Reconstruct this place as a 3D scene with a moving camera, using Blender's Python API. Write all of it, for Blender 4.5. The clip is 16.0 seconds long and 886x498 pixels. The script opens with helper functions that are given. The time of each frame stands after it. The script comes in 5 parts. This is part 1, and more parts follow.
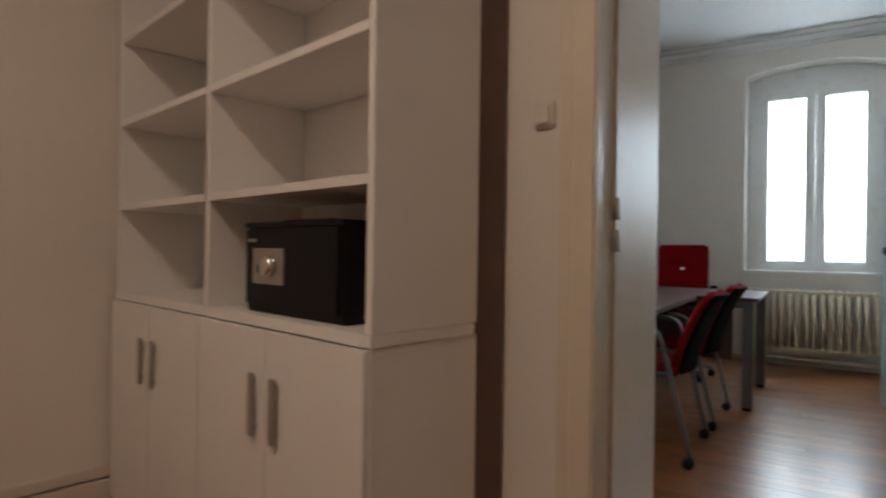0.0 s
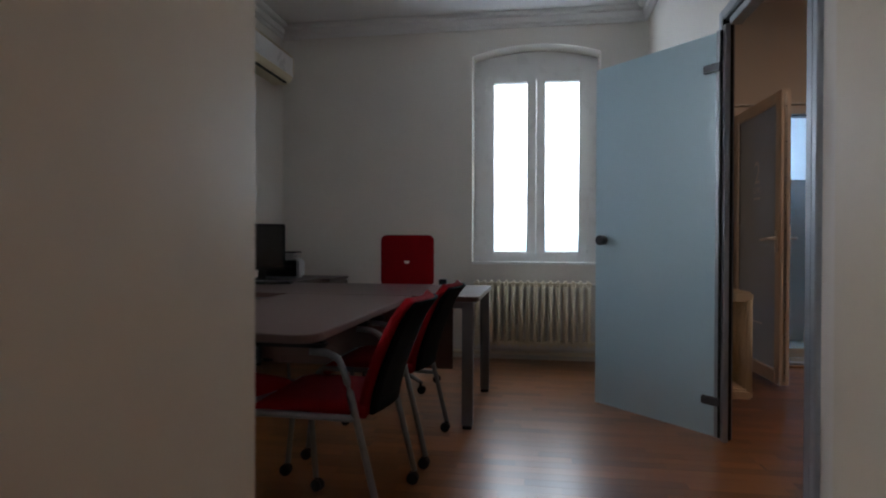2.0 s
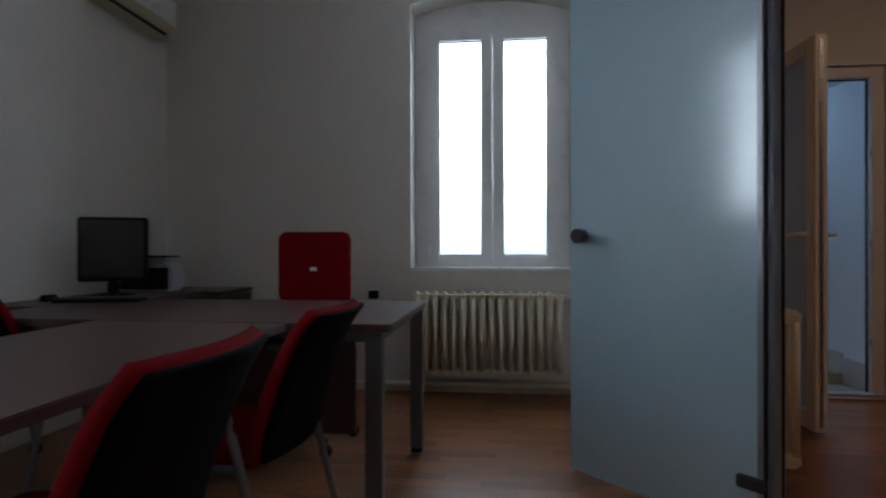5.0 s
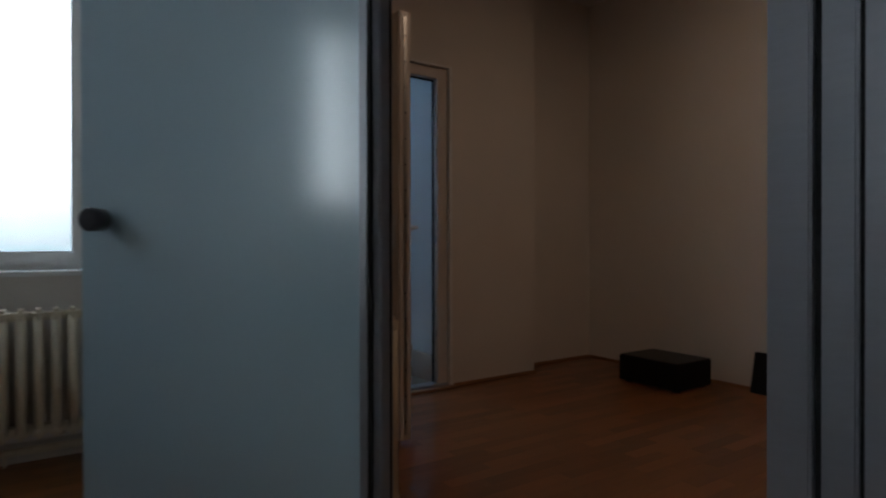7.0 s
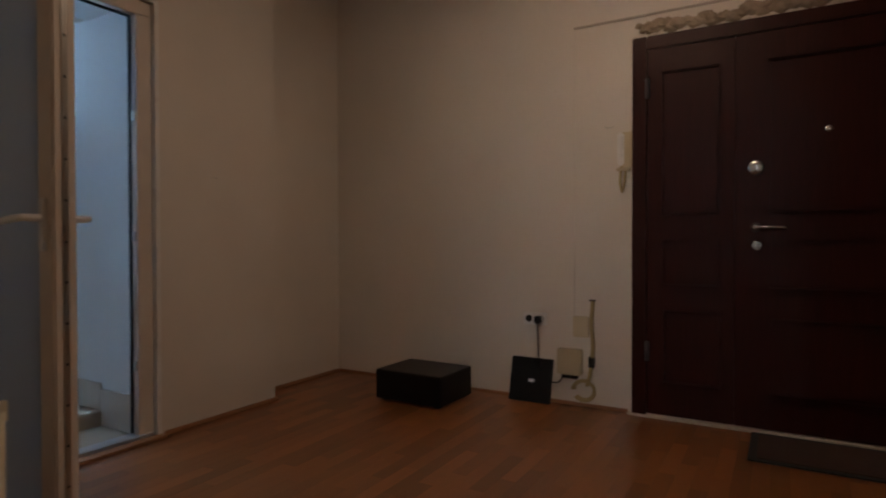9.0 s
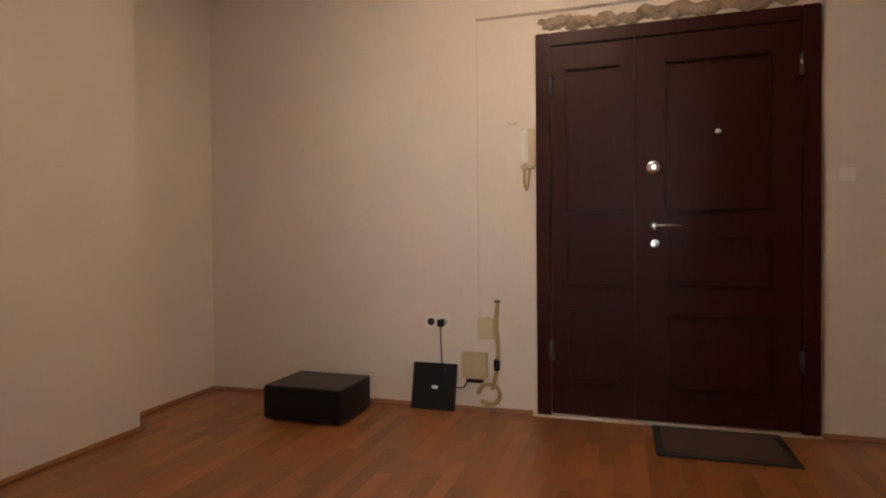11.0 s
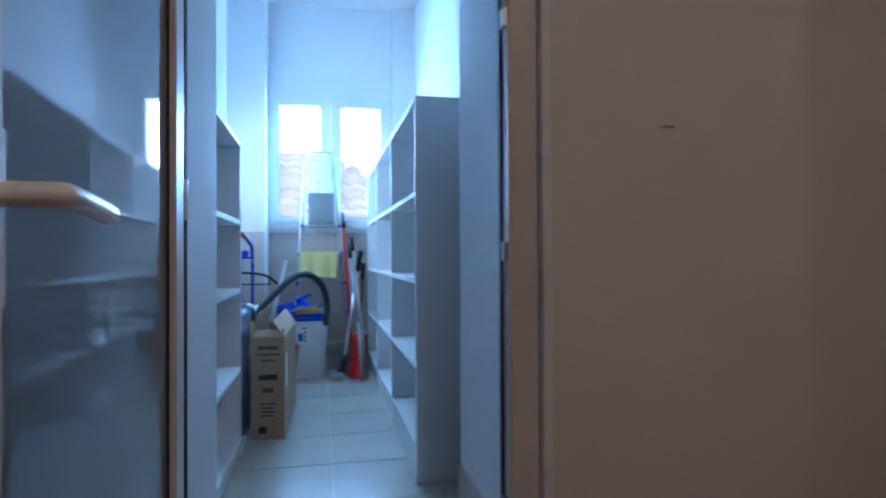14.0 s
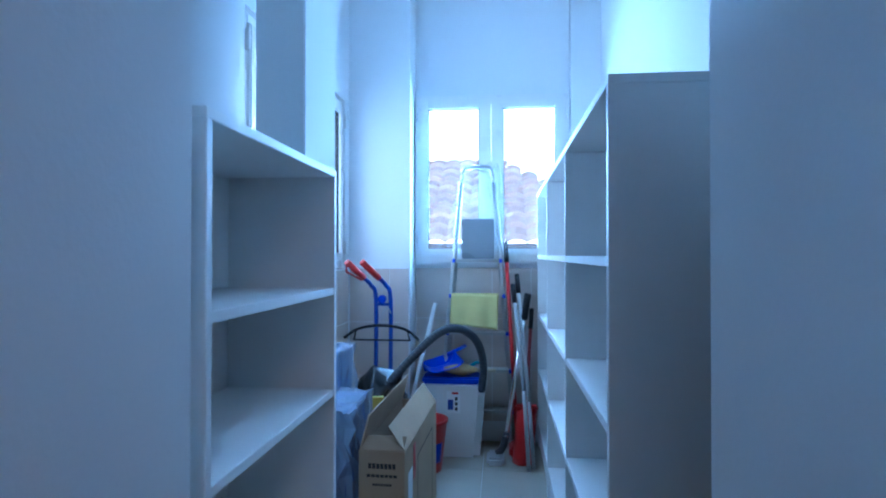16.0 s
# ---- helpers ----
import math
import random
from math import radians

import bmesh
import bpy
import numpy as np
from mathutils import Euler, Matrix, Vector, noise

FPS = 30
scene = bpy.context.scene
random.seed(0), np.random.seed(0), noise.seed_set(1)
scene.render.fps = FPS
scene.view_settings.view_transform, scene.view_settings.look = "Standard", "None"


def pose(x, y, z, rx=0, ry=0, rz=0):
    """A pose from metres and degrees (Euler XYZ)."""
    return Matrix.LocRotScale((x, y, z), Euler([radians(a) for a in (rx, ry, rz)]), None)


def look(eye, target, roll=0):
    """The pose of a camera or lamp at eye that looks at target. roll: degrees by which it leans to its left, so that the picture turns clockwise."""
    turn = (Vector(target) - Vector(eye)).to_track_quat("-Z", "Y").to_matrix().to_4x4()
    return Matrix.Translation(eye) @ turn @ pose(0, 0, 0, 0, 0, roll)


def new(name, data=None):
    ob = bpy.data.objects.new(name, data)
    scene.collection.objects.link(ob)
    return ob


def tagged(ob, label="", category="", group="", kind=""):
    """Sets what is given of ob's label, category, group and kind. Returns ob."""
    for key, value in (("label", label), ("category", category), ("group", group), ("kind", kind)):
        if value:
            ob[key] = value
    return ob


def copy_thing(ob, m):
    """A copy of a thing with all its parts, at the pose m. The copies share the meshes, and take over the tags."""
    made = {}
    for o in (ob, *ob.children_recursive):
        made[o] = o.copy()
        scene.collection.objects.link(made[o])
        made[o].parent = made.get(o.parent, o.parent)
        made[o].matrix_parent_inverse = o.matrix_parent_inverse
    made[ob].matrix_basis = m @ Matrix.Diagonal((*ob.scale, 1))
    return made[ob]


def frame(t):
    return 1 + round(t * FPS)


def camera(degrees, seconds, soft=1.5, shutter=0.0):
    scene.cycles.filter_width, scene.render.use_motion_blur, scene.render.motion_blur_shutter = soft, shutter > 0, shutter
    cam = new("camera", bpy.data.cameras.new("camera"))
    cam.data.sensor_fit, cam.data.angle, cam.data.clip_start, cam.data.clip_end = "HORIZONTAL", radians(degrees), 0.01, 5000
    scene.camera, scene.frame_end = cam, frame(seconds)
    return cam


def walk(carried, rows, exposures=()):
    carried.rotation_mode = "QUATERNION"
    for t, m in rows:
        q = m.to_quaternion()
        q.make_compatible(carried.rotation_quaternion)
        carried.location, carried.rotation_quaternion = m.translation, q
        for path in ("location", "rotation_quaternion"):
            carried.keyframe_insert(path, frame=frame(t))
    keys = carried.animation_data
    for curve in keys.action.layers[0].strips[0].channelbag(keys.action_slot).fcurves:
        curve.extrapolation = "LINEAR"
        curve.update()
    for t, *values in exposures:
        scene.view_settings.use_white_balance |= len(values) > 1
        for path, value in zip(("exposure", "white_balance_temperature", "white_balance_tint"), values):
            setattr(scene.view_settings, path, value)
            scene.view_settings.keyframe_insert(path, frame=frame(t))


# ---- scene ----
cam = camera(75.0, 16.0, soft=2.0, shutter=0.4)
PATH = [
    (0, (0.413, -1.907, 1.02), (-0.651, -0.214, 1.022), 0.8),
    (0.5, (0.438, -1.754, 1.004), (-0.358, 0.081, 1.004), 0.6),
    (1, (0.444, -1.485, 1.006), (-0.176, 0.416, 0.997), 0.7),
    (1.5, (0.442, -1.196, 0.997), (0.004, 0.756, 0.986), 0.5),
    (2, (0.453, -0.844, 1.02), (0.146, 1.132, 1.004), 0.2),
    (2.5, (0.451, -0.514, 1.019), (0.162, 1.465, 1.0), -0.1),
    (3, (0.427, -0.274, 1.029), (-0.063, 1.665, 1.02), -0.2),
    (5.5, (0.577, 0.457, 0.989), (0.652, 2.456, 0.991), 0.0),
    (6, (0.612, 0.616, 1.002), (1.106, 2.554, 0.992), 0.1),
    (6.5, (0.697, 0.884, 0.976), (1.548, 2.694, 0.964), -0.0),
    (7, (0.787, 1.107, 0.979), (1.907, 2.764, 0.968), -0.1),
    (7.5, (0.891, 1.31, 0.986), (2.224, 2.802, 0.969), -0.1),
    (8, (0.982, 1.469, 0.992), (2.472, 2.803, 0.977), 0.0),
    (8.5, (1.142, 1.609, 0.977), (2.75, 2.798, 0.963), -0.1),
    (9, (1.271, 1.656, 0.997), (2.996, 2.667, 0.971), -0.1),
    (11.3, (1.463, 1.948, 0.997), (3.376, 2.531, 0.969), -0.5),
    (11.5, (1.527, 1.946, 1.01), (3.398, 2.654, 0.975), -0.8),
    (12, (1.697, 2.099, 0.976), (3.411, 3.128, 0.971), -0.5),
    (12.5, (1.937, 2.211, 0.975), (3.326, 3.65, 0.993), -0.7),
    (13, (2.195, 2.462, 1.0), (3.262, 4.154, 1.019), -0.7),
    (13.5, (2.403, 2.726, 0.999), (3.182, 4.568, 1.01), -0.5),
    (14, (2.516, 3.031, 1.017), (2.934, 4.986, 1.038), -0.3),
    (14.5, (2.594, 3.398, 1.084), (2.739, 5.393, 1.108), 0.1),
    (15, (2.629, 3.727, 1.169), (2.602, 5.727, 1.186), -0.1),
    (15.5, (2.66, 3.998, 1.243), (2.502, 5.992, 1.265), -0.0),
    (16, (2.674, 4.107, 1.286), (2.473, 6.096, 1.307), 0.0),
]
EXPO = [(0, 0.2, 6500, 10), (1, -0.15, 6500, 12), (1.6, -0.35, 6400, 14), (3, -0.5, 6300, 16), (5.5, -0.95, 6100, 14), (6.5, -1.4, 6100, 12), (7, -1.3, 6300, 12), (8.5, -0.8, 6600, 12),
        (9.2, -0.1, 6600, 12), (11.3, 1.1, 6700, 12), (12, 1.1, 6400, 10), (13, 0.55, 5600, 10), (14, -0.05, 5000, 10), (15, -0.15, 4900, 10), (16, -0.25, 4850, 10)]
walk(cam, [(t, look(e, g, r)) for t, e, g, r in PATH], EXPO)
# ---------- world, sky and lamps ----------
world = bpy.data.worlds.new("world")
scene.world = world
world.use_nodes = True
wn = world.node_tree
sky = wn.nodes.new("ShaderNodeTexSky")
sky.sky_type = 'NISHITA'
sky.sun_disc = False
sky.sun_elevation = radians(38)
sky.sun_rotation = radians(200)
wn.links.new(sky.outputs[0], wn.nodes["Background"].inputs[0])
wn.nodes["Background"].inputs[1].default_value = 0.12

sun_lamp = new("sun", bpy.data.lights.new("sun", 'SUN'))
sun_lamp.data.energy = 3.0
sun_lamp.data.angle = radians(3)
sun_lamp.data.color = (1.0, 0.96, 0.9)
sun_lamp.matrix_world = look((6, -8, 12), (2, 6, 0))


def area_lamp(name, eye, target, w, h, power, colour):
    ob = new(name, bpy.data.lights.new(name, 'AREA'))
    ob.data.shape = 'RECTANGLE'
    ob.data.size, ob.data.size_y = w, h
    ob.data.energy, ob.data.color = power, colour
    ob.matrix_world = look(eye, target)
    return ob


DAY = (0.35, 0.65, 1.0)
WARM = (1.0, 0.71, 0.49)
area_lamp("sky_light_office", (0.48, 4.70, 1.97), (0.48, 0, 1.5), 0.75, 0.98, 29, (0.66, 0.84, 1.0))
area_lamp("sky_light_office_west", (-2.12, 1.08, 2.05), (1, 1.08, 1.6), 0.7, 1.4, 1.5, (0.66, 0.84, 1.0))
area_lamp("sky_light_store_back", (2.6, 7.98, 1.8), (2.6, 5, 1.6), 0.85, 0.85, 98, DAY)
area_lamp("sky_light_store_side", (1.60, 6.85, 1.75), (4, 6.85, 1.5), 1.15, 0.8, 8, DAY)
# warm lamps out of view, assumed from the warm tone of the walls
area_lamp("assumed_lamp_hall", (3.3, 2.35, 2.93), (3.3, 2.35, 0), 0.5, 0.5, 15, WARM)
area_lamp("assumed_lamp_entry", (-0.4, -2.5, 2.93), (-0.4, -2.5, 0), 0.5, 0.5, 18, (1.0, 0.78, 0.62))

# ---------- materials ----------
MATS = {}


def mat(name, colour, rough=0.5, metal=0.0, vary=0.06, scale=6.0, bump=0.05, fine=120.0, coat=0.0, per_piece=0.0, spec=0.5,
        stretch=(1, 1, 1), stain=0.0):
    """A procedural surface: two scales of colour change, fine relief, and a change from piece to piece."""
    if name in MATS:
        return MATS[name]
    m = bpy.data.materials.new(name)
    m.use_nodes = True
    t = m.node_tree
    b = t.nodes["Principled BSDF"]
    b.inputs["Metallic"].default_value = metal
    b.inputs["Coat Weight"].default_value = coat
    b.inputs["Coat Roughness"].default_value = 0.12
    b.inputs["Specular IOR Level"].default_value = spec
    co = t.nodes.new("ShaderNodeTexCoord")
    mp = t.nodes.new("ShaderNodeMapping")
    mp.inputs["Scale"].default_value = stretch
    t.links.new(co.outputs["Object"], mp.inputs[0])
    n1 = t.nodes.new("ShaderNodeTexNoise")
    n1.inputs["Scale"].default_value = scale
    n1.inputs["Detail"].default_value = 4
    n2 = t.nodes.new("ShaderNodeTexNoise")
    n2.inputs["Scale"].default_value = fine
    n2.inputs["Detail"].default_value = 3
    for n in (n1, n2):
        t.links.new(mp.outputs[0], n.inputs["Vector"])
    add = t.nodes.new("ShaderNodeMath")
    add.operation = 'MULTIPLY_ADD'
    add.inputs[1].default_value = 0.35
    t.links.new(n2.outputs["Fac"], add.inputs[0])
    t.links.new(n1.outputs["Fac"], add.inputs[2])
    last = add.outputs[0]
    if per_piece:
        oi = t.nodes.new("ShaderNodeObjectInfo")
        geo = t.nodes.new("ShaderNodeNewGeometry")
        shift = t.nodes.new("ShaderNodeVectorMath")
        shift.operation = 'MULTIPLY_ADD'
        shift.inputs[1].default_value = (17, 11, 5)
        t.links.new(oi.outputs["Random"], shift.inputs[0])
        t.links.new(mp.outputs[0], shift.inputs[2])
        for n in (n1, n2):
            t.links.new(shift.outputs[0], n.inputs["Vector"])
        s = t.nodes.new("ShaderNodeMath")
        t.links.new(oi.outputs["Random"], s.inputs[0])
        t.links.new(geo.outputs["Random Per Island"], s.inputs[1])
        f = t.nodes.new("ShaderNodeMath")
        f.operation = 'FRACT'
        t.links.new(s.outputs[0], f.inputs[0])
        g = t.nodes.new("ShaderNodeMath")
        g.operation = 'MULTIPLY_ADD'
        g.inputs[1].default_value = per_piece
        t.links.new(f.outputs[0], g.inputs[0])
        t.links.new(last, g.inputs[2])
        last = g.outputs[0]
    norm = t.nodes.new("ShaderNodeMath")
    norm.operation = 'DIVIDE'
    norm.inputs[1].default_value = 1.2 + per_piece
    t.links.new(last, norm.inputs[0])
    last = norm.outputs[0]
    ramp = t.nodes.new("ShaderNodeValToRGB")
    e = ramp.color_ramp.elements
    e[0].position, e[1].position = 0.28, 0.85
    e[0].color = (*[max(0, c * (1 - vary - stain)) for c in colour], 1)
    e[1].color = (*[min(1, c * (1 + vary)) for c in colour], 1)
    t.links.new(last, ramp.inputs[0])
    t.links.new(ramp.outputs[0], b.inputs["Base Color"])
    rr = t.nodes.new("ShaderNodeMapRange")
    rr.inputs["To Min"].default_value = max(0.02, rough - 0.03)
    rr.inputs["To Max"].default_value = min(1, rough + 0.03)
    t.links.new(n1.outputs["Fac"], rr.inputs[0])
    t.links.new(rr.outputs[0], b.inputs["Roughness"])
    if bump:
        bp = t.nodes.new("ShaderNodeBump")
        bp.inputs["Strength"].default_value = bump
        bp.inputs["Distance"].default_value = 0.01
        t.links.new(n2.outputs["Fac"], bp.inputs["Height"])
        t.links.new(bp.outputs[0], b.inputs["Normal"])
    MATS[name] = m
    return m


def see_through(name, colour, rough=0.0, alpha=0.12):
    """Clear film or pane: mostly transparent, with a gloss."""
    if name in MATS:
        return MATS[name]
    m = bpy.data.materials.new(name)
    m.use_nodes = True
    t = m.node_tree
    b = t.nodes["Principled BSDF"]
    b.inputs["Base Color"].default_value = (*colour, 1)
    b.inputs["Roughness"].default_value = max(rough, 0.02)
    b.inputs["Alpha"].default_value = alpha
    MATS[name] = m
    return m


def frosted(name, colour, share, rough, ior=1.9, blur=0.35):
    """Etched glass: scatters light through and back, with a soft gloss."""
    m = bpy.data.materials.new(name)
    m.use_nodes = True
    t = m.node_tree
    b = t.nodes["Principled BSDF"]
    b.inputs["Base Color"].default_value = (*colour, 1)
    b.inputs["Roughness"].default_value = rough
    b.inputs["Specular IOR Level"].default_value = 1.0
    tr = t.nodes.new("ShaderNodeBsdfTranslucent")
    tr.inputs[0].default_value = (*colour, 1)
    n = t.nodes.new("ShaderNodeTexNoise")
    n.inputs["Scale"].default_value = 300
    bp = t.nodes.new("ShaderNodeBump")
    bp.inputs["Strength"].default_value = 0.03
    t.links.new(n.outputs["Fac"], bp.inputs["Height"])
    t.links.new(bp.outputs[0], b.inputs["Normal"])
    b.inputs["Specular IOR Level"].default_value = 0.0
    mix = t.nodes.new("ShaderNodeMixShader")
    mix.inputs[0].default_value = 0.6
    t.links.new(b.outputs[0], mix.inputs[1])
    t.links.new(tr.outputs[0], mix.inputs[2])
    rf_ = t.nodes.new("ShaderNodeBsdfRefraction")
    rf_.inputs["Color"].default_value = (*[c ** 0.35 for c in colour], 1)
    rf_.inputs["Roughness"].default_value = blur
    rf_.inputs["IOR"].default_value = 1.45
    body = t.nodes.new("ShaderNodeMixShader")
    body.inputs[0].default_value = share
    t.links.new(mix.outputs[0], body.inputs[1])
    t.links.new(rf_.outputs[0], body.inputs[2])
    gl = t.nodes.new("ShaderNodeBsdfGlossy")
    gl.inputs["Roughness"].default_value = rough
    fr = t.nodes.new("ShaderNodeFresnel")
    fr.inputs["IOR"].default_value = ior
    top = t.nodes.new("ShaderNodeMixShader")
    t.links.new(fr.outputs[0], top.inputs[0])
    t.links.new(body.outputs[0], top.inputs[1])
    t.links.new(gl.outputs[0], top.inputs[2])
    t.links.new(top.outputs[0], t.nodes["Material Output"].inputs[0])
    return m


def glow(name, colour, strength):
    m = bpy.data.materials.new(name)
    m.use_nodes = True
    b = m.node_tree.nodes["Principled BSDF"]
    b.inputs["Base Color"].default_value = (0.8, 0.8, 0.8, 1)
    b.inputs["Emission Color"].default_value = (*colour, 1)
    b.inputs["Emission Strength"].default_value = strength
    return m


WALL = mat("wall_paint", (0.74, 0.69, 0.63), 0.75, vary=0.04, scale=1.6, bump=0.06, fine=90, stain=0.04)
WALLW = mat("wall_paint_store", (0.8, 0.81, 0.82), 0.75, vary=0.03, scale=1.6, bump=0.06, fine=90)
CEIL = mat("ceiling_paint", (0.78, 0.76, 0.74), 0.85, vary=0.03, scale=1.2, bump=0.04)
PARQ = mat("parquet_wood", (0.25, 0.094, 0.032), 0.30, vary=0.36, scale=3, bump=0.012, fine=30, coat=0.1, spec=0.5, per_piece=1.1, stretch=(1, 4, 1))
GROUT = mat("joint_filler", (0.15, 0.058, 0.022), 0.6)
SKIRT = mat("skirting_wood", (0.36, 0.19, 0.10), 0.45, vary=0.2, scale=5, stretch=(2, 2, 14))
SKIRTP = mat("painted_skirting", (0.66, 0.6, 0.52), 0.4, vary=0.05)
GLOSS = mat("gloss_cream_paint", (0.68, 0.61, 0.5), 0.4, vary=0.05, scale=4, bump=0.05, fine=25, coat=0.1)
WHITE_LAM = mat("white_laminate", (0.80, 0.78, 0.75), 0.42, vary=0.02, scale=5, bump=0.02)
SHELF = mat("shelf_laminate", (0.83, 0.83, 0.82), 0.45, vary=0.03, scale=5, bump=0.02)
PVC = mat("white_pvc", (0.80, 0.79, 0.77), 0.28, vary=0.02, scale=8, bump=0.0)
PVC_WARM = mat("aged_pvc", (0.70, 0.63, 0.56), 0.35, vary=0.05, scale=8, bump=0.0)
ALU = mat("brushed_aluminium", (0.40, 0.42, 0.46), 0.38, metal=0.6, vary=0.05, scale=20, stretch=(1, 1, 8))
ALU_DK = mat("dark_metal", (0.10, 0.10, 0.11), 0.35, metal=0.7)
SILVER = mat("silver_powder_coat", (0.17, 0.175, 0.19), 0.4, metal=0.4, vary=0.04)
CHROME = mat("chrome", (0.8, 0.8, 0.8), 0.12, metal=1.0, vary=0.02)
STEEL = mat("satin_steel", (0.5, 0.48, 0.45), 0.35, metal=0.9, vary=0.04)
BLACK = mat("black_plastic", (0.008, 0.008, 0.009), 0.5, vary=0.2, scale=10, spec=0.25)
BLACKM = mat("black_mesh_fabric", (0.006, 0.006, 0.007), 0.95, vary=0.3, fine=400, bump=0.2, spec=0.1)
RUBBER = mat("gasket_rubber", (0.012, 0.012, 0.012), 0.7)
RED = mat("red_fabric", (0.22, 0.004, 0.007), 0.95, spec=0.12, vary=0.15, scale=8, bump=0.25, fine=350)
REDP = mat("red_plastic", (0.55, 0.02, 0.02), 0.35, vary=0.06)
BLUEP = mat("blue_plastic", (0.01, 0.045, 0.5), 0.35, vary=0.08)
BLUEM = mat("blue_painted_steel", (0.015, 0.06, 0.36), 0.3, vary=0.08)
TABLE = mat("walnut_laminate", (0.088, 0.05, 0.042), 0.35, vary=0.15, scale=4, stretch=(3, 14, 3), bump=0.02)
RADIATOR = mat("radiator_enamel", (0.74, 0.65, 0.49), 0.35, vary=0.04)
DOORWOOD = mat("mahogany_foil", (0.034, 0.006, 0.0045), 0.42, spec=0.22, vary=0.3, scale=5, stretch=(14, 14, 1.2), bump=0.03)
CARD = mat("cardboard", (0.40, 0.27, 0.16), 0.85, vary=0.08, scale=6, bump=0.08, stain=0.08)
TILEF = mat("floor_tile", (0.50, 0.46, 0.38), 0.25, vary=0.06, scale=5, per_piece=0.2, bump=0.02)
TILEW = mat("wall_tile", (0.62, 0.53, 0.46), 0.18, vary=0.06, scale=6, per_piece=0.15, bump=0.02)
TGROUT = mat("tile_grout", (0.62, 0.6, 0.56), 0.9)
PLASTER = mat("rough_plaster", (0.36, 0.29, 0.22), 0.95, vary=0.3, scale=14, bump=0.6, fine=50, stain=0.2)
YCLOTH = mat("yellow_cloth", (0.62, 0.56, 0.22), 0.9, vary=0.1, bump=0.3, fine=300)
YELP = mat("yellow_plastic", (0.62, 0.45, 0.06), 0.4)
GREYP = mat("grey_plastic", (0.42, 0.43, 0.44), 0.45, vary=0.05)
BINP = mat("white_bin_plastic", (0.72, 0.71, 0.69), 0.42, vary=0.04)
CREAMP = mat("cream_plastic", (0.62, 0.53, 0.36), 0.45, vary=0.06)
BEIGE = mat("beige_box", (0.50, 0.43, 0.29), 0.5, vary=0.08)
MAT_ = mat("doormat_rubber", (0.06, 0.032, 0.026), 0.9, vary=0.2, fine=200, bump=0.4)
BRISTLE = mat("straw_bristle", (0.50, 0.35, 0.16), 0.9, vary=0.2, bump=0.4, stretch=(20, 20, 2))
TEAL = mat("teal_plastic", (0.03, 0.28, 0.33), 0.4)
ROOFT = mat("roof_tile_clay", (0.52, 0.40, 0.35), 0.85, vary=0.2, per_piece=0.5, scale=4, stain=0.1)
ROOFD = mat("old_roof_eave", (0.12, 0.10, 0.09), 0.9)
FACADE = mat("rendered_facade", (0.55, 0.5, 0.44), 0.9, vary=0.08)
INK = mat("printing_ink", (0.03, 0.028, 0.026), 0.8)
LABELW = mat("white_label", (0.8, 0.8, 0.8), 0.5)
BROWN = mat("brown_strip", (0.15, 0.09, 0.07), 0.6, vary=0.2)
CABLE_Y = mat("yellowed_cable", (0.45, 0.35, 0.17), 0.6)
BAGM = mat("black_bag_film", (0.012, 0.012, 0.014), 0.22, vary=0.2)
FROST = frosted("frosted_glass", (0.70, 0.88, 0.94), 0.42, 0.16, 2.3, 0.45)
FROST_PVC = frosted("frosted_film_glass", (0.62, 0.74, 0.84), 0.5, 0.005, 2.0, 0.62)
PANE = see_through("window_pane", (0.8, 0.9, 0.95), 0.02, 0.08)
FILM = see_through("clear_film", (0.75, 0.85, 0.92), 0.12, 0.13)
FILMB = see_through("stretch_film", (0.6, 0.7, 0.85), 0.1, 0.35)
SKYGLOW = glow("bright_sky", (0.86, 0.95, 1.0), 4.0)
OFFICE_SKY = glow("hazy_daylight", (0.86, 0.95, 1.0), 4.0)
hz = OFFICE_SKY.node_tree
hz_co = hz.nodes.new("ShaderNodeTexCoord")
hz_xyz = hz.nodes.new("ShaderNodeSeparateXYZ")
hz.links.new(hz_co.outputs["Object"], hz_xyz.inputs[0])
hz_noise = hz.nodes.new("ShaderNodeTexNoise")
hz_noise.inputs["Scale"].default_value = 1.1
hz.links.new(hz_co.outputs["Object"], hz_noise.inputs["Vector"])
hz_mix = hz.nodes.new("ShaderNodeMath")
hz_mix.operation = 'MULTIPLY_ADD'
hz_mix.inputs[1].default_value = 0.9
hz.links.new(hz_noise.outputs["Fac"], hz_mix.inputs[0])
hz.links.new(hz_xyz.outputs["Z"], hz_mix.inputs[2])
hz_range = hz.nodes.new("ShaderNodeMapRange")
hz_range.inputs["From Min"].default_value = 1.4
hz_range.inputs["From Max"].default_value = 2.3
hz.links.new(hz_mix.outputs[0], hz_range.inputs[0])
hz_ramp = hz.nodes.new("ShaderNodeValToRGB")
hz_ramp.color_ramp.elements[0].color = (0.07, 0.14, 0.18, 1)
hz_ramp.color_ramp.elements[1].color = (0.86, 0.95, 1.0, 1)
hz.links.new(hz_range.outputs[0], hz_ramp.inputs[0])
hz.links.new(hz_ramp.outputs[0], hz.nodes["Principled BSDF"].inputs["Emission Color"])
# glow of the assumed ceiling fixtures, which are never in view
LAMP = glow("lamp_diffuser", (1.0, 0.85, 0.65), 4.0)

# ---------- mesh helpers ----------


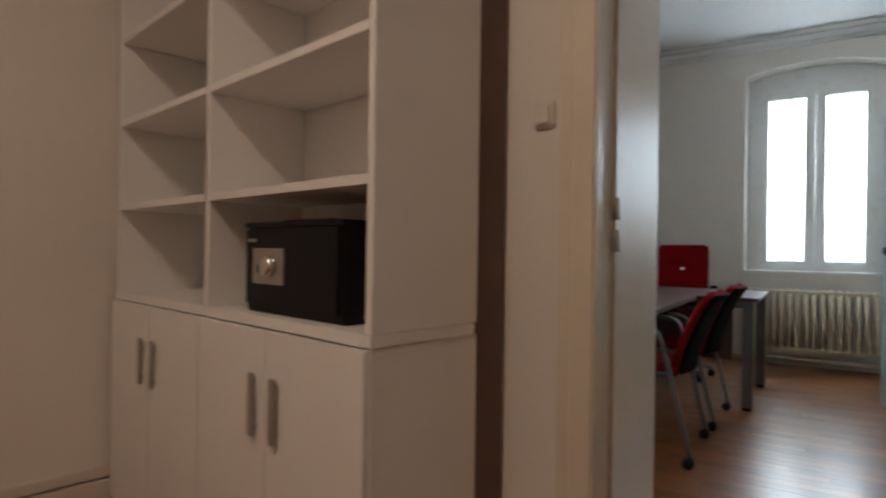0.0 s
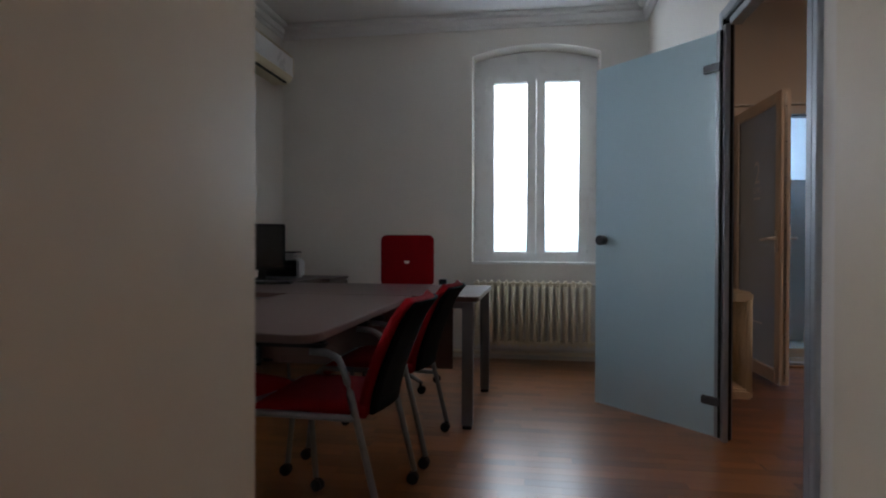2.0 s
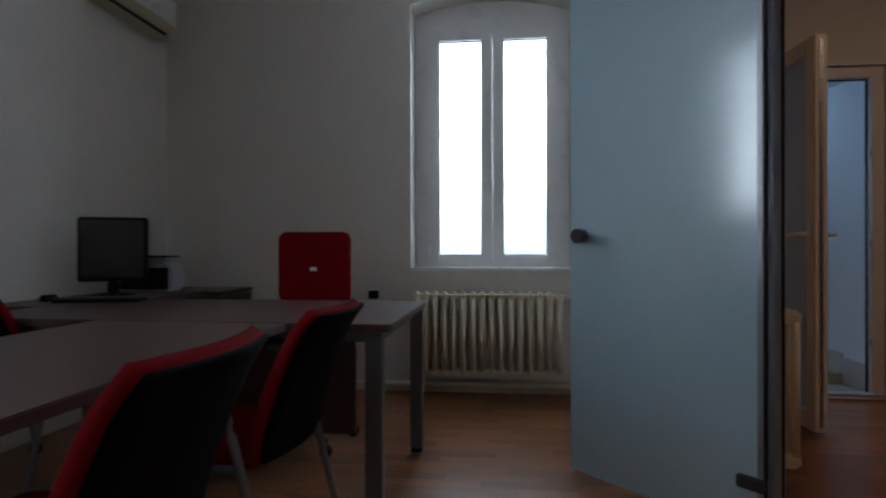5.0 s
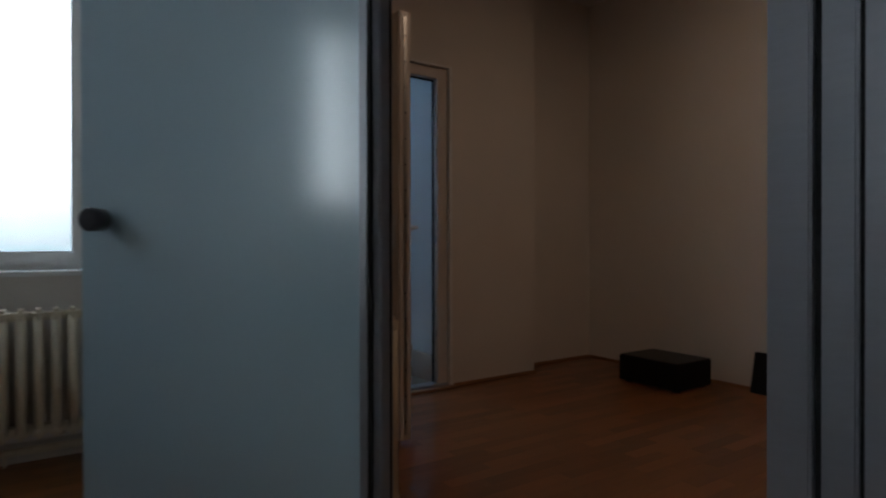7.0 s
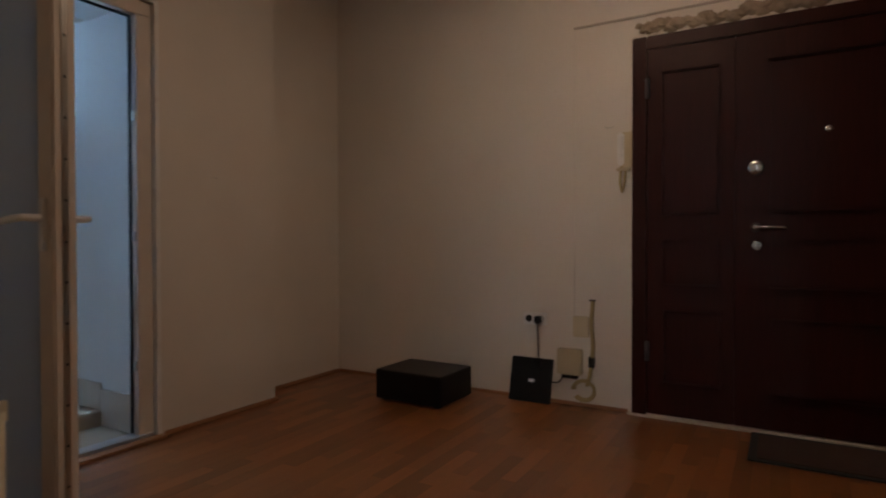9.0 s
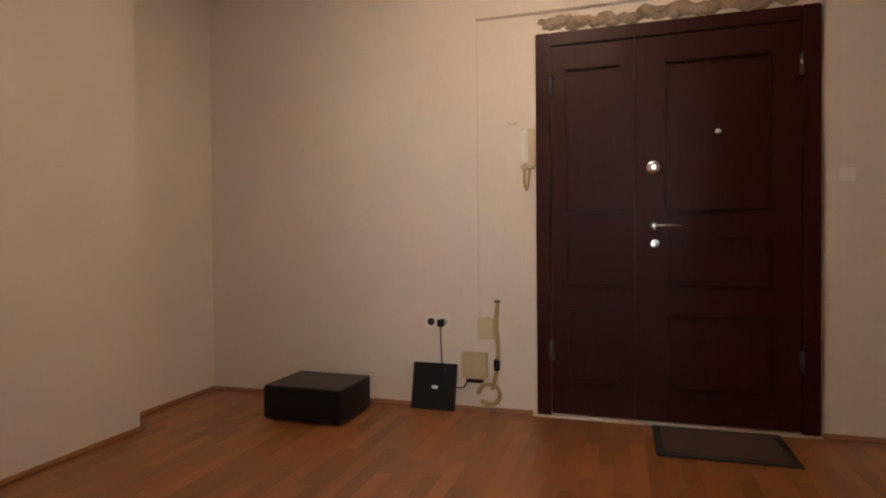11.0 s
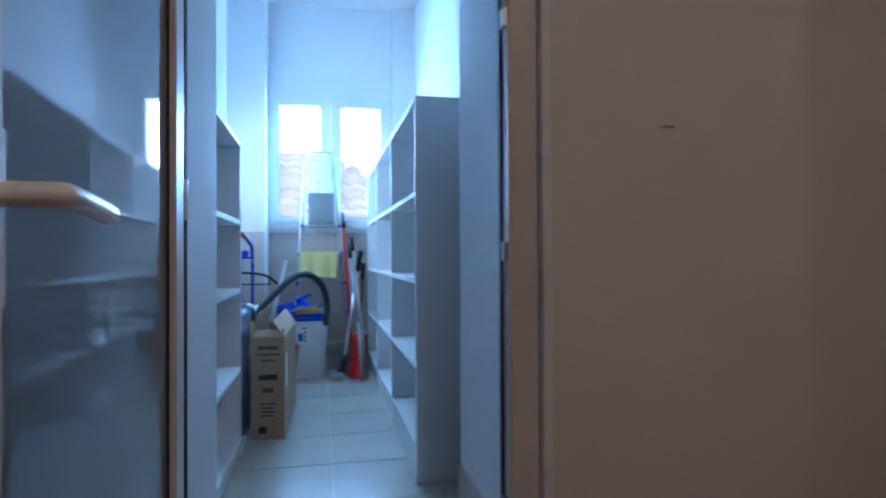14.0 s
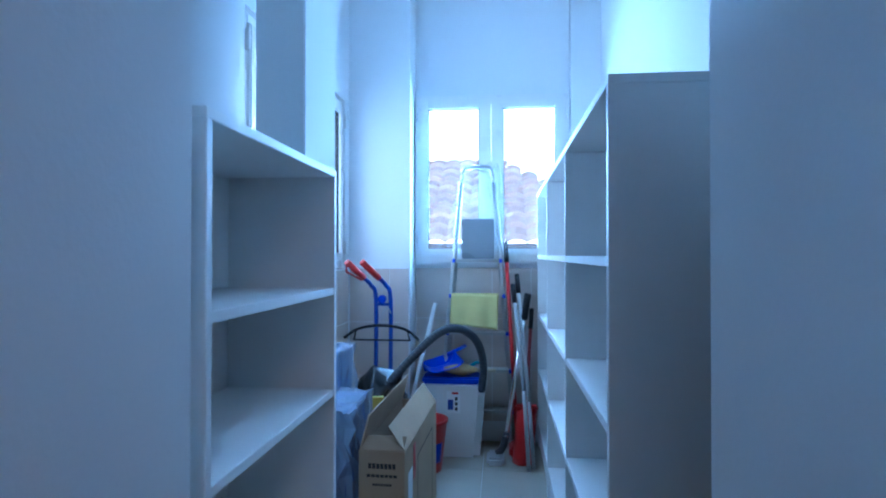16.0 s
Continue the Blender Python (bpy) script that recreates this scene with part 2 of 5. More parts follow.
def box(bm, x0, y0, z0, x1, y1, z1, bevel=0.0, m=None):
    r = bmesh.ops.create_cube(bm, size=1)
    vs = r["verts"]
    bmesh.ops.scale(bm, vec=(x1 - x0, y1 - y0, z1 - z0), verts=vs)
    bmesh.ops.translate(bm, vec=((x0 + x1) / 2, (y0 + y1) / 2, (z0 + z1) / 2), verts=vs)
    if bevel:
        es = list({e for v in vs for e in v.link_edges})
        r = bmesh.ops.bevel(bm, geom=es, offset=bevel, segments=2, affect='EDGES')
        vs = r["verts"]
    if m is not None:
        bmesh.ops.transform(bm, matrix=m, verts=list(vs))
    return vs


def tube(bm, pts, r, seg=10, r2=None):
    """A round bar along a line of points."""
    pts = [Vector(p) for p in pts]
    rings = []
    up = Vector((0.13, 0.07, 1))
    n = len(pts)
    for i, p in enumerate(pts):
        d = (pts[min(i + 1, n - 1)] - pts[max(i - 1, 0)]).normalized()
        a = d.cross(up)
        if a.length < 0.15:
            a = d.cross(Vector((1, 0.1, 0)))
        a.normalize()
        b = d.cross(a)
        rr = r if r2 is None else r + (r2 - r) * i / (n - 1)
        rings.append([bm.verts.new(p + (a * math.cos(k * math.tau / seg) + b * math.sin(k * math.tau / seg)) * rr) for k in range(seg)])
    for q, w in zip(rings, rings[1:]):
        for k in range(seg):
            f = bm.faces.new((q[k], q[(k + 1) % seg], w[(k + 1) % seg], w[k]))
            f.smooth = True
    bm.faces.new(rings[0][::-1])
    bm.faces.new(rings[-1])


def lathe(bm, profile, centre=(0, 0, 0), seg=24, turn=None):
    """Turned shape from (radius, height) pairs."""
    rings = []
    t = turn or Matrix.Identity(4)
    for r, z in profile:
        rings.append([bm.verts.new(t @ Vector((r * math.cos(k * math.tau / seg), r * math.sin(k * math.tau / seg), z)) + Vector(centre))
                      for k in range(seg)])
    for q, w in zip(rings, rings[1:]):
        for k in range(seg):
            f = bm.faces.new((q[k], q[(k + 1) % seg], w[(k + 1) % seg], w[k]))
            f.smooth = True
    bm.faces.new(rings[0][::-1])
    bm.faces.new(rings[-1])


def sheet(bm, f, nu, nv, thick=0.0):
    """A surface from a function of u, v in 0..1, given a thickness along its normals."""
    g = [[bm.verts.new(f(i / nu, j / nv)) for j in range(nv + 1)] for i in range(nu + 1)]
    fs = []
    for i in range(nu):
        for j in range(nv):
            q = bm.faces.new((g[i][j], g[i + 1][j], g[i + 1][j + 1], g[i][j + 1]))
            q.smooth = True
            fs.append(q)
    if thick:
        bm.normal_update()
        bmesh.ops.solidify(bm, geom=fs, thickness=thick)


def curve_pts(pts, n=8):
    """A smooth line through the points."""
    p = [Vector(q) for q in pts]
    p = [2 * p[0] - p[1]] + p + [2 * p[-1] - p[-2]]
    out = []
    for i in range(1, len(p) - 2):
        for k in range(n):
            t = k / n
            out.append(0.5 * ((2 * p[i]) + (p[i + 1] - p[i - 1]) * t + (2 * p[i - 1] - 5 * p[i] + 4 * p[i + 1] - p[i + 2]) * t * t
                              + (3 * p[i] - p[i - 1] - 3 * p[i + 1] + p[i + 2]) * t ** 3))
    out.append(p[-2])
    return out


def mesh_of(name, bm, material):
    bmesh.ops.recalc_face_normals(bm, faces=bm.faces)
    me = bpy.data.meshes.new(name)
    bm.to_mesh(me)
    bm.free()
    me.materials.append(material)
    return me


def part(name, bm, material, parent, label=""):
    ob = new(name, mesh_of(name, bm, material))
    ob.parent = parent
    return tagged(ob, label)


def slab(name, material, parent, *boxes, bevel=0.0, label=""):
    bm = bmesh.new()
    for b in boxes:
        box(bm, *b, bevel=bevel)
    return part(name, bm, material, parent, label)


def bar(name, material, parent, pts, r, seg=10, label="", r2=None):
    bm = bmesh.new()
    tube(bm, pts, r, seg, r2)
    return part(name, bm, material, parent, label)


def thing(name, label, category, m=None, group=""):
    ob = new(name)
    ob.empty_display_size = 0.1
    if m is not None:
        ob.matrix_basis = m
    return tagged(ob, label, category, group)


def structure(name, material, *boxes, label="", bevel=0.0):
    bm = bmesh.new()
    for b in boxes:
        box(bm, *b, bevel=bevel)
    ob = new(name, mesh_of(name, bm, material))
    return tagged(ob, label, "", "", "structure")


def lettering(name, text, size, material, parent, m, label="", wide=1.0):
    cu = bpy.data.curves.new(name, 'FONT')
    cu.body, cu.size, cu.extrude = text, size, 0.0004
    cu.align_x = 'CENTER'
    tmp = bpy.data.objects.new(name, cu)
    me = bpy.data.meshes.new_from_object(tmp)
    bpy.data.objects.remove(tmp)
    me.materials.clear()
    me.materials.append(material)
    ob = new(name, me)
    ob.parent = parent
    ob.matrix_basis = m @ Matrix.Diagonal((wide, 1, 1, 1))
    return tagged(ob, label)


# ---------- the building ----------
H = 3.07
structure("floor", GROUT, (-2.9, -3.8, -0.12, 4.9, 4.62, -0.0012), label="strip parquet floor bed of the office and hall")
structure("floor_store", TGROUT, (1.5, 4.832, -0.12, 3.5, 8.1, 0.079), (2.2, 4.5, -0.12, 3.035, 4.828, -0.002), label="tiled floor bed of the store room")
structure("ceiling", CEIL, (-2.9, -3.85, H, 4.9, 8.1, H + 0.15), label="painted white plaster ceiling")
# entry room
ENTRY = Matrix.Translation((-0.34, -0.98, 0)) @ pose(0, 0, 0, 0, 0, -11.4)
structure("wall_entry_west", WALL, (-1.75, -3.2, 0, -1.585, 0.46, H), label="plain warm white painted wall").matrix_world = ENTRY
structure("wall_entry_south", WALL, (-2.9, -3.85, 0, 4.7, -3.7, H), label="plain warm white painted wall")
structure("wall_doorway_west", WALL, (-1.75, 0.462, 0, 0.205, 0.56, H), label="painted wall behind the bookcase").matrix_world = ENTRY
structure("wall_doorway", WALL, (-0.14, -0.548, 0, -0.062, -0.42, H), (0.98, -0.55, 0, 1.43, -0.42, H), (-0.06, -0.55, 2.32, 0.98, -0.42, H),
          label="painted wall with a double doorway into the office")
# office
structure("wall_office_west", WALL, (-2.05, -0.42, 0, -1.9, 0.63, H), (-2.05, 1.53, 0, -1.9, 4.35, H), (-2.05, 0.63, 0, -1.9, 1.53, 1.25), (-2.05, 0.63, 2.85, -1.9, 1.53, H), label="plain warm white painted wall")
bm = bmesh.new()
box(bm, -2.05, 4.35, 0, -0.09, 4.75, H)
box(bm, 1.03, 4.35, 0, 1.43, 4.75, H)
box(bm, -0.09, 4.35, 0, 1.03, 4.75, 0.85)
N = 14
for k in range(N):
    a, b = k / N, (k + 1) / N
    za, zb = (2.715 + 0.085 * (1 - (2 * t - 1) ** 2) for t in (a, b))
    xa, xb = -0.09 + 1.12 * a, -0.09 + 1.12 * b
    lo = [bm.verts.new((x, y, z)) for x, y, z in ((xa, 4.35, za), (xb, 4.35, zb), (xb, 4.75, zb), (xa, 4.75, za))]
    hi = [bm.verts.new((v.co.x, v.co.y, H)) for v in lo]
    bm.faces.new(lo)
    bm.faces.new((lo[0], lo[1], hi[1], hi[0]))
    bm.faces.new((lo[2], lo[3], hi[3], hi[2]))
tagged(new("wall_office_north", mesh_of("wall_office_north", bm, WALL)), "painted wall with an arched window recess", "", "", "structure")
structure("window_surround", PVC, (-0.089, 4.56, 0.85, 0.004, 4.74, 2.60), (0.956, 4.56, 0.85, 1.029, 4.74, 2.60), (-0.089, 4.56, 2.60, 1.029, 4.74, 2.82),
          label="white boarding round the office window")
# wall between office and hall, with the glass door opening
structure("wall_office_east", WALL, (1.43, -3.7, 0, 1.50, 1.305, H), (1.43, 2.42, 0, 1.50, 4.4, H), (1.43, 1.305, 2.25, 1.50, 2.42, H),
          label="painted partition wall between office and hall")
# hall
structure("wall_hall_east", WALL, (4.70, -3.7, 0, 4.9, 4.75, H), label="scuffed warm white wall with the entrance door")
structure("wall_hall_north", WALL, (1.43, 4.40, 0, 2.10, 5.05, H), (3.09, 4.40, 0, 3.86, 5.05, H), (2.10, 4.40, 2.22, 3.09, 5.05, H),
          (3.86, 4.60, 0, 4.70, 5.05, H), label="painted wall with a chimney breast and the store room doorway")
# store room
structure("wall_store_passage", WALLW, (2.10, 4.51, 0, 2.20, 4.95, H), (3.035, 4.51, 0, 3.09, 5.15, H), (2.2, 4.51, 2.21, 3.035, 4.95, H),
          label="white reveal of the thick store room doorway")
structure("wall_store_west", WALLW, (1.58, 5.05, 0, 1.73, 6.15, H), (1.58, 7.52, 0, 1.73, 8.02, H), (1.58, 6.15, 0, 1.73, 7.52, 1.2),
          (1.58, 6.15, 2.22, 1.73, 7.52, H), label="white painted wall with a side window")
structure("wall_store_pillar", WALLW, (1.86, 5.95, 0.08, 2.03, 6.3, H), label="white painted square pillar by the side window", bevel=0.004)
structure("wall_store_north", WALLW, (1.58, 7.87, 0, 2.12, 8.02, H), (3.10, 7.87, 0, 3.45, 8.02, H), (2.12, 7.87, 0, 3.10, 8.02, 1.24),
          (2.12, 7.87, 2.32, 3.10, 8.02, H), (1.73, 7.62, 0, 2.115, 7.868, H), (3.11, 7.80, 0, 3.30, 7.868, H),
          label="white painted end wall with a window")
structure("wall_store_east", WALLW, (3.30, 5.05, 0, 3.45, 7.87, H), label="white painted wall behind the shelving")

# cornice, skirtings, pipes
bm = bmesh.new()
for z0, z1, d in ((2.945, 2.975, 0.03), (2.975, 3.03, 0.05), (3.03, 3.066, 0.10)):
    box(bm, -1.9, 4.35 - d, z0, 1.42, 4.349, z1, 0.008)
    box(bm, -1.899, -0.42, z0, -1.9 + d, 4.34 - d, z1, 0.008)
    box(bm, 1.42 - d, -0.42, z0, 1.419, 4.34 - d, z1, 0.008)
tagged(new("trim_cornice", mesh_of("trim_cornice", bm, CEIL)), "stepped plaster cornice under the office ceiling", "", "", "structure")
structure("baseboard_office", SKIRTP, (-1.9, 4.335, 0, 1.42, 4.349, 0.09), (-1.899, -0.40, 0, -1.885, 4.33, 0.09), bevel=0.003,
          label="painted cream skirting board")
structure("baseboard_entry", SKIRTP, (-1.584, -3.1, 0, -1.565, 0.43, 0.11), (-1.584, -3.1, 0.122, -1.56, 0.43, 0.165), bevel=0.004, label="painted cream skirting board").matrix_world = ENTRY
structure("baseboard_hall", SKIRT, (3.1, 4.385, 0, 3.875, 4.399, 0.022), (3.861, 4.385, 0, 3.875, 4.599, 0.022), (3.875, 4.585, 0, 4.69, 4.599, 0.022),
          (4.685, 2.42, 0, 4.699, 4.585, 0.022), (4.685, -3.6, 0, 4.699, 0.98, 0.022), bevel=0.003, label="low oak skirting strip")
structure("baseboard_store", TILEW, (3.022, 4.56, 0.0, 3.034, 4.84, 0.20), (3.022, 4.84, 0.082, 3.034, 5.15, 0.23), bevel=0.002, label="beige tile skirting in the doorway")

# ---------- windows and doors ----------


def casement(name, m, w, h, label, depth=0.07, rail=0.045, frame_w=0.05, mid_rail=0.078):
    """Two-leaf plastic window; local x across, y outwards, z up from the bottom left corner."""
    win = thing(name, label, "window", m)
    win["kind"] = "structure"
    slab("window_frame", PVC, win, (0, 0, 0, frame_w, depth, h), (w - frame_w, 0, 0, w, depth, h),
         (frame_w, 0, 0, w - frame_w, depth, frame_w), (frame_w, 0, h - frame_w, w - frame_w, depth, h), bevel=0.004)
    mid = w / 2
    for a, b, ra, rb in ((frame_w - 0.008, mid - 0.001, rail, mid_rail), (mid + 0.001, w - frame_w + 0.008, mid_rail, rail)):
        z0, z1 = frame_w - 0.008, h - frame_w + 0.008
        sash = slab("sash", PVC, win, (a, -0.02, z0, a + ra, 0.045, z1), (b - rb, -0.02, z0, b, 0.045, z1),
                    (a + ra, -0.02, z0, b - rb, 0.045, z0 + rail), (a + ra, -0.02, z1 - rail, b - rb, 0.045, z1), bevel=0.006)
        g = slab("gasket", RUBBER, sash, (a + ra - 0.002, -0.005, z0 + rail - 0.002, a + ra + 0.003, 0.02, z1 - rail),
                 (b - rb - 0.003, -0.005, z0 + rail, b - rb + 0.002, 0.02, z1 - rail),
                 (a + ra, -0.004, z0 + rail - 0.002, b - rb, 0.02, z0 + rail + 0.003),
                 (a + ra, -0.004, z1 - rail - 0.003, b - rb, 0.02, z1 - rail + 0.002))
        p = slab("pane", PANE, sash, (a + ra - 0.001, 0.006, z0 + rail - 0.001, b - rb + 0.001, 0.012, z1 - rail + 0.001))
        p.visible_shadow = False
    hd = slab("handle", PVC, win, (mid - 0.03, -0.028, h * 0.42, mid - 0.004, -0.019, h * 0.42 + 0.07), (mid - 0.026, -0.055, h * 0.42 + 0.03, mid - 0.010, -0.022, h * 0.42 + 0.045),
              (mid - 0.028, -0.06, h * 0.42 - 0.07, mid - 0.008, -0.045, h * 0.42 + 0.05), bevel=0.004)
    for s in (0.004, w - 0.018):
        for z in (0.08, h - 0.16):
            slab("hinge", PVC, win, (s, -0.03, z, s + 0.014, -0.001, z + 0.08), bevel=0.003)
    return win


casement("window_1", pose(0.005, 4.535, 0.865), 0.95, 1.73, "white double plastic window with bright frosted panes")
casement("window_4", pose(-1.955, 0.632, 1.252, 0, 0, 90), 0.896, 1.596, "white double plastic window in the office side wall")
bpy.data.objects["window_1"]["kind"] = "structure"
structure("window_sill_office", PVC, (-0.089, 4.33, 0.842, 1.029, 4.56, 0.864), bevel=0.004, label="white window sill with a rounded nose")
casement("window_2", pose(2.12, 7.80, 1.24), 0.98, 1.07, "white double plastic window towards a tiled roof")
casement("window_3", pose(1.715, 6.155, 1.21, 0, 0, 90), 1.36, 1.0, "white plastic side window of the store room")

# double doorway between entry room and office
fr = structure("trim_doorway", GLOSS, (-0.062, -0.575, 0, -0.005, -0.40, 2.28), (0.925, -0.575, 0, 0.982, -0.40, 2.28), (-0.062, -0.575, 2.28, 0.982, -0.40, 2.335),
               (-0.10, -0.565, 0, -0.062, -0.551, 2.33), (0.982, -0.565, 0, 1.02, -0.551, 2.33), bevel=0.006, label="cream gloss painted door frame")


def door_leaf(name, x, length, side):
    d = thing(name, "cream gloss painted wooden door leaf standing open", "door", pose(x, -0.445, 0))
    d["kind"] = "structure"
    slab("leaf", GLOSS, d, (-0.02, 0, 0.01, 0.02, length, 2.27), bevel=0.004)
    for z in (0.25, 1.02, 1.10, 1.95):
        bar("hinge", STEEL, d, [(side * 0.026, -0.008, z), (side * 0.026, -0.008, z + 0.055)], 0.009)
    return d


door_leaf("door_1", -0.015, 0.49, 1)
door_leaf("door_2", 0.925, 0.56, -1)

# glass door and its aluminium frame
af = thing("door_frame_aluminium", "brushed aluminium door frame with black gaskets", "door frame", pose(0, 0, 0))
af["kind"] = "structure"
slab("post", ALU, af, (1.43, 1.386, 0, 1.505, 1.431, 2.16), (1.425, 1.342, 0, 1.51, 1.375, 2.25), (1.41, 1.306, 0, 1.515, 1.332, 2.25), bevel=0.003)
slab("post", ALU, af, (1.425, 2.315, 0, 1.452, 2.36, 2.16), (1.425, 2.37, 0, 1.49, 2.419, 2.25), bevel=0.003)
slab("header", ALU, af, (1.445, 1.431, 2.15, 1.505, 2.315, 2.19), (1.425, 1.375, 2.20, 1.51, 2.37, 2.249), bevel=0.003)
slab("gasket", RUBBER, af, (1.44, 1.374, 0, 1.503, 1.387, 2.2), (1.43, 1.331, 0, 1.507, 1.343, 2.24), (1.43, 2.359, 0, 1.48, 2.371, 2.2),
     (1.44, 1.41, 2.189, 1.503, 2.36, 2.201))
slab("strike_plate", STEEL, af, (1.455, 1.4305, 0.995, 1.485, 1.4345, 1.10), (1.448, 1.4305, 1.01, 1.456, 1.438, 1.085), bevel=0.002, label="small steel strike plate")
LEAF_A = 132.8
gd = thing("door_3", "frosted glass door standing open on steel hinges", "door", pose(1.42, 2.365, 0, 0, 0, LEAF_A))
gd["kind"] = "structure"
slab("glass_leaf", FROST, gd, (0.02, -0.005, 0.012, 0.83, 0.005, 2.135), bevel=0.001).visible_shadow = False
slab("edge_profile", ALU, gd, (0.0, -0.012, 0.012, 0.0195, 0.012, 2.14), bevel=0.002)
slab("edge_profile", RUBBER, gd, (-0.012, -0.014, 0.012, -0.001, 0.014, 2.14), bevel=0.002)
for z in (0.20, 1.95):
    slab("hinge", ALU_DK, gd, (-0.01, -0.028, z - 0.022, 0.085, -0.0055, z + 0.022), (-0.01, 0.0055, z - 0.022, 0.085, 0.028, z + 0.022), bevel=0.004)
    bar("hinge_pin", STEEL, gd, [(-0.02, 0, z - 0.03), (-0.02, 0, z + 0.03)], 0.011)
for s in (-1, 1):
    bm = bmesh.new()
    lathe(bm, [(0.014, 0.005), (0.014, 0.014), (0.030, 0.017), (0.032, 0.06), (0.027, 0.066)], (0.752, 0, 1.05), 20, pose(0, 0, 0, 90 * s))
    part("knob", bm, ALU_DK, gd, "dark metal round door knob")

# store room door, open into the hall
df = thing("door_frame_store", "white plastic door frame with a blue-white edge", "door frame", pose(0, 0, 0))
df["kind"] = "structure"
slab("jamb", PVC_WARM, df, (2.985, 4.425, 0.02, 3.065, 4.495, 2.13), (2.125, 4.425, 0.02, 2.205, 4.495, 2.13), (2.125, 4.425, 2.13, 3.065, 4.495, 2.205), bevel=0.004)
slab("reveal", PVC, df, (3.0655, 4.395, 0.0, 3.088, 4.508, 2.219), (2.102, 4.395, 0.0, 2.1245, 4.508, 2.219), (2.125, 4.395, 2.206, 3.065, 4.508, 2.219))
slab("gasket", RUBBER, df, (2.979, 4.47, 0.03, 2.986, 4.49, 2.13), (2.204, 4.47, 0.03, 2.211, 4.49, 2.13), (2.21, 4.47, 2.124, 2.98, 4.49, 2.131))
slab("threshold", ALU, df, (2.125, 4.41, 0.0, 3.065, 4.499, 0.028), bevel=0.003)
slab("threshold_strip", SKIRT, df, (2.1, 4.35, 0.0, 3.09, 4.408, 0.014), bevel=0.003)
for z in (0.35, 1.0, 1.6):
    slab("keeper", STEEL, df, (2.975, 4.43, z, 2.985, 4.46, z + 0.05), bevel=0.002)
pl = thing("door_4", "white plastic door with frosted glass standing open", "door", pose(2.185, 4.415, 0, 0, 0, -88.6))
pl["kind"] = "structure"
W_, T_ = 0.88, 0.035
slab("leaf_frame", PVC_WARM, pl, (0, -T_, 0.03, 0.085, T_, 2.12), (W_ - 0.085, -T_, 0.03, W_, T_, 2.12), (0.085, -T_, 0.03, W_ - 0.085, T_, 0.13), (0.085, -T_, 2.035, W_ - 0.085, T_, 2.12), bevel=0.006)
slab("gasket", RUBBER, pl, *[(a, -0.022, 0.125, b, 0.022, 2.04) for a, b in ((0.083, 0.089), (W_ - 0.089, W_ - 0.083))])
slab("glass", FROST_PVC, pl, (0.085, -0.018, 0.13, W_ - 0.085, 0.018, 2.035)).visible_shadow = False
slab("lock_strip", STEEL, pl, (W_, -0.009, 0.06, W_ + 0.003, 0.009, 2.09), label="galvanised lock strip with screws")
for k in range(16):
    slab("lock_screw", ALU_DK, pl, (W_ + 0.0025, -0.004, 0.12 + k * 0.125, W_ + 0.0045, 0.004, 0.128 + k * 0.125))
slab("latch", STEEL, pl, (W_ + 0.002, -0.007, 1.0, W_ + 0.012, 0.007, 1.05), bevel=0.002)
for s in (-1, 1):
    slab("handle_plate", PVC, pl, (W_ - 0.058, min(s * T_, s * (T_ + 0.014)), 0.97, W_ - 0.028, max(s * T_, s * (T_ + 0.014)), 1.13), bevel=0.004)
    bar("handle", PVC, pl, curve_pts([(W_ - 0.043, s * (T_ + 0.01), 1.07), (W_ - 0.043, s * (T_ + 0.05), 1.07), (W_ - 0.06, s * (T_ + 0.06), 1.07), (W_ - 0.17, s * (T_ + 0.058), 1.062)], 5), 0.0115, 10,
        label="white plastic lever handle")
for z in (0.3, 1.1, 1.85):
    bar("hinge", PVC, pl, [(-0.012, 0.03, z), (-0.012, 0.03, z + 0.09)], 0.011)
lettering("room_number", "2", 0.25, LABELW, pl, pose(0.44, -0.0195, 1.50, 90, 0, 0), "large white numeral 2", 0.9)
lettering("room_word", "CHIC", 0.062, LABELW, pl, pose(0.44, -0.0195, 1.43, 90, 0, 0), "small white lettering")
slab("text_bar", LABELW, pl, (0.38, -0.0200, 1.375, 0.50, -0.0190, 1.392))
slab("text_bar", LABELW, pl, (0.36, -0.0200, 0.42, 0.55, -0.0190, 0.435))

# entrance door
ed = thing("door_5", "dark mahogany double entrance door with moulded panels", "door", pose(4.70, 0, 0))
ed["kind"] = "structure"
slab("door_frame", DOORWOOD, ed, (-0.03, 2.315, 0, 0.0, 2.395, 2.15), (-0.03, 0.995, 0, 0.0, 1.075, 2.15), (-0.03, 1.075, 2.075, 0.0, 2.315, 2.15), bevel=0.005)


def panel_leaf(y0, y1, panels):
    lf = slab("leaf", DOORWOOD, ed, (-0.022, y0, 0.02, -0.001, y1, 2.073), bevel=0.004)
    for a, b, z0, z1 in panels:
        slab("panel", DOORWOOD, lf, (-0.0235, a + 0.018, z0 + 0.018, -0.0215, b - 0.018, z1 - 0.018), bevel=0.001)
        bm = bmesh.new()
        for bb in ((a, z0, b, z0 + 0.018), (a, z1 - 0.018, b, z1), (a, z0 + 0.018, a + 0.018, z1 - 0.018), (b - 0.018, z0 + 0.018, b, z1 - 0.018)):
            box(bm, -0.041, bb[0], bb[1], -0.0215, bb[2], bb[3], 0.007)
        part("panel_moulding", bm, DOORWOOD, lf)
    return lf


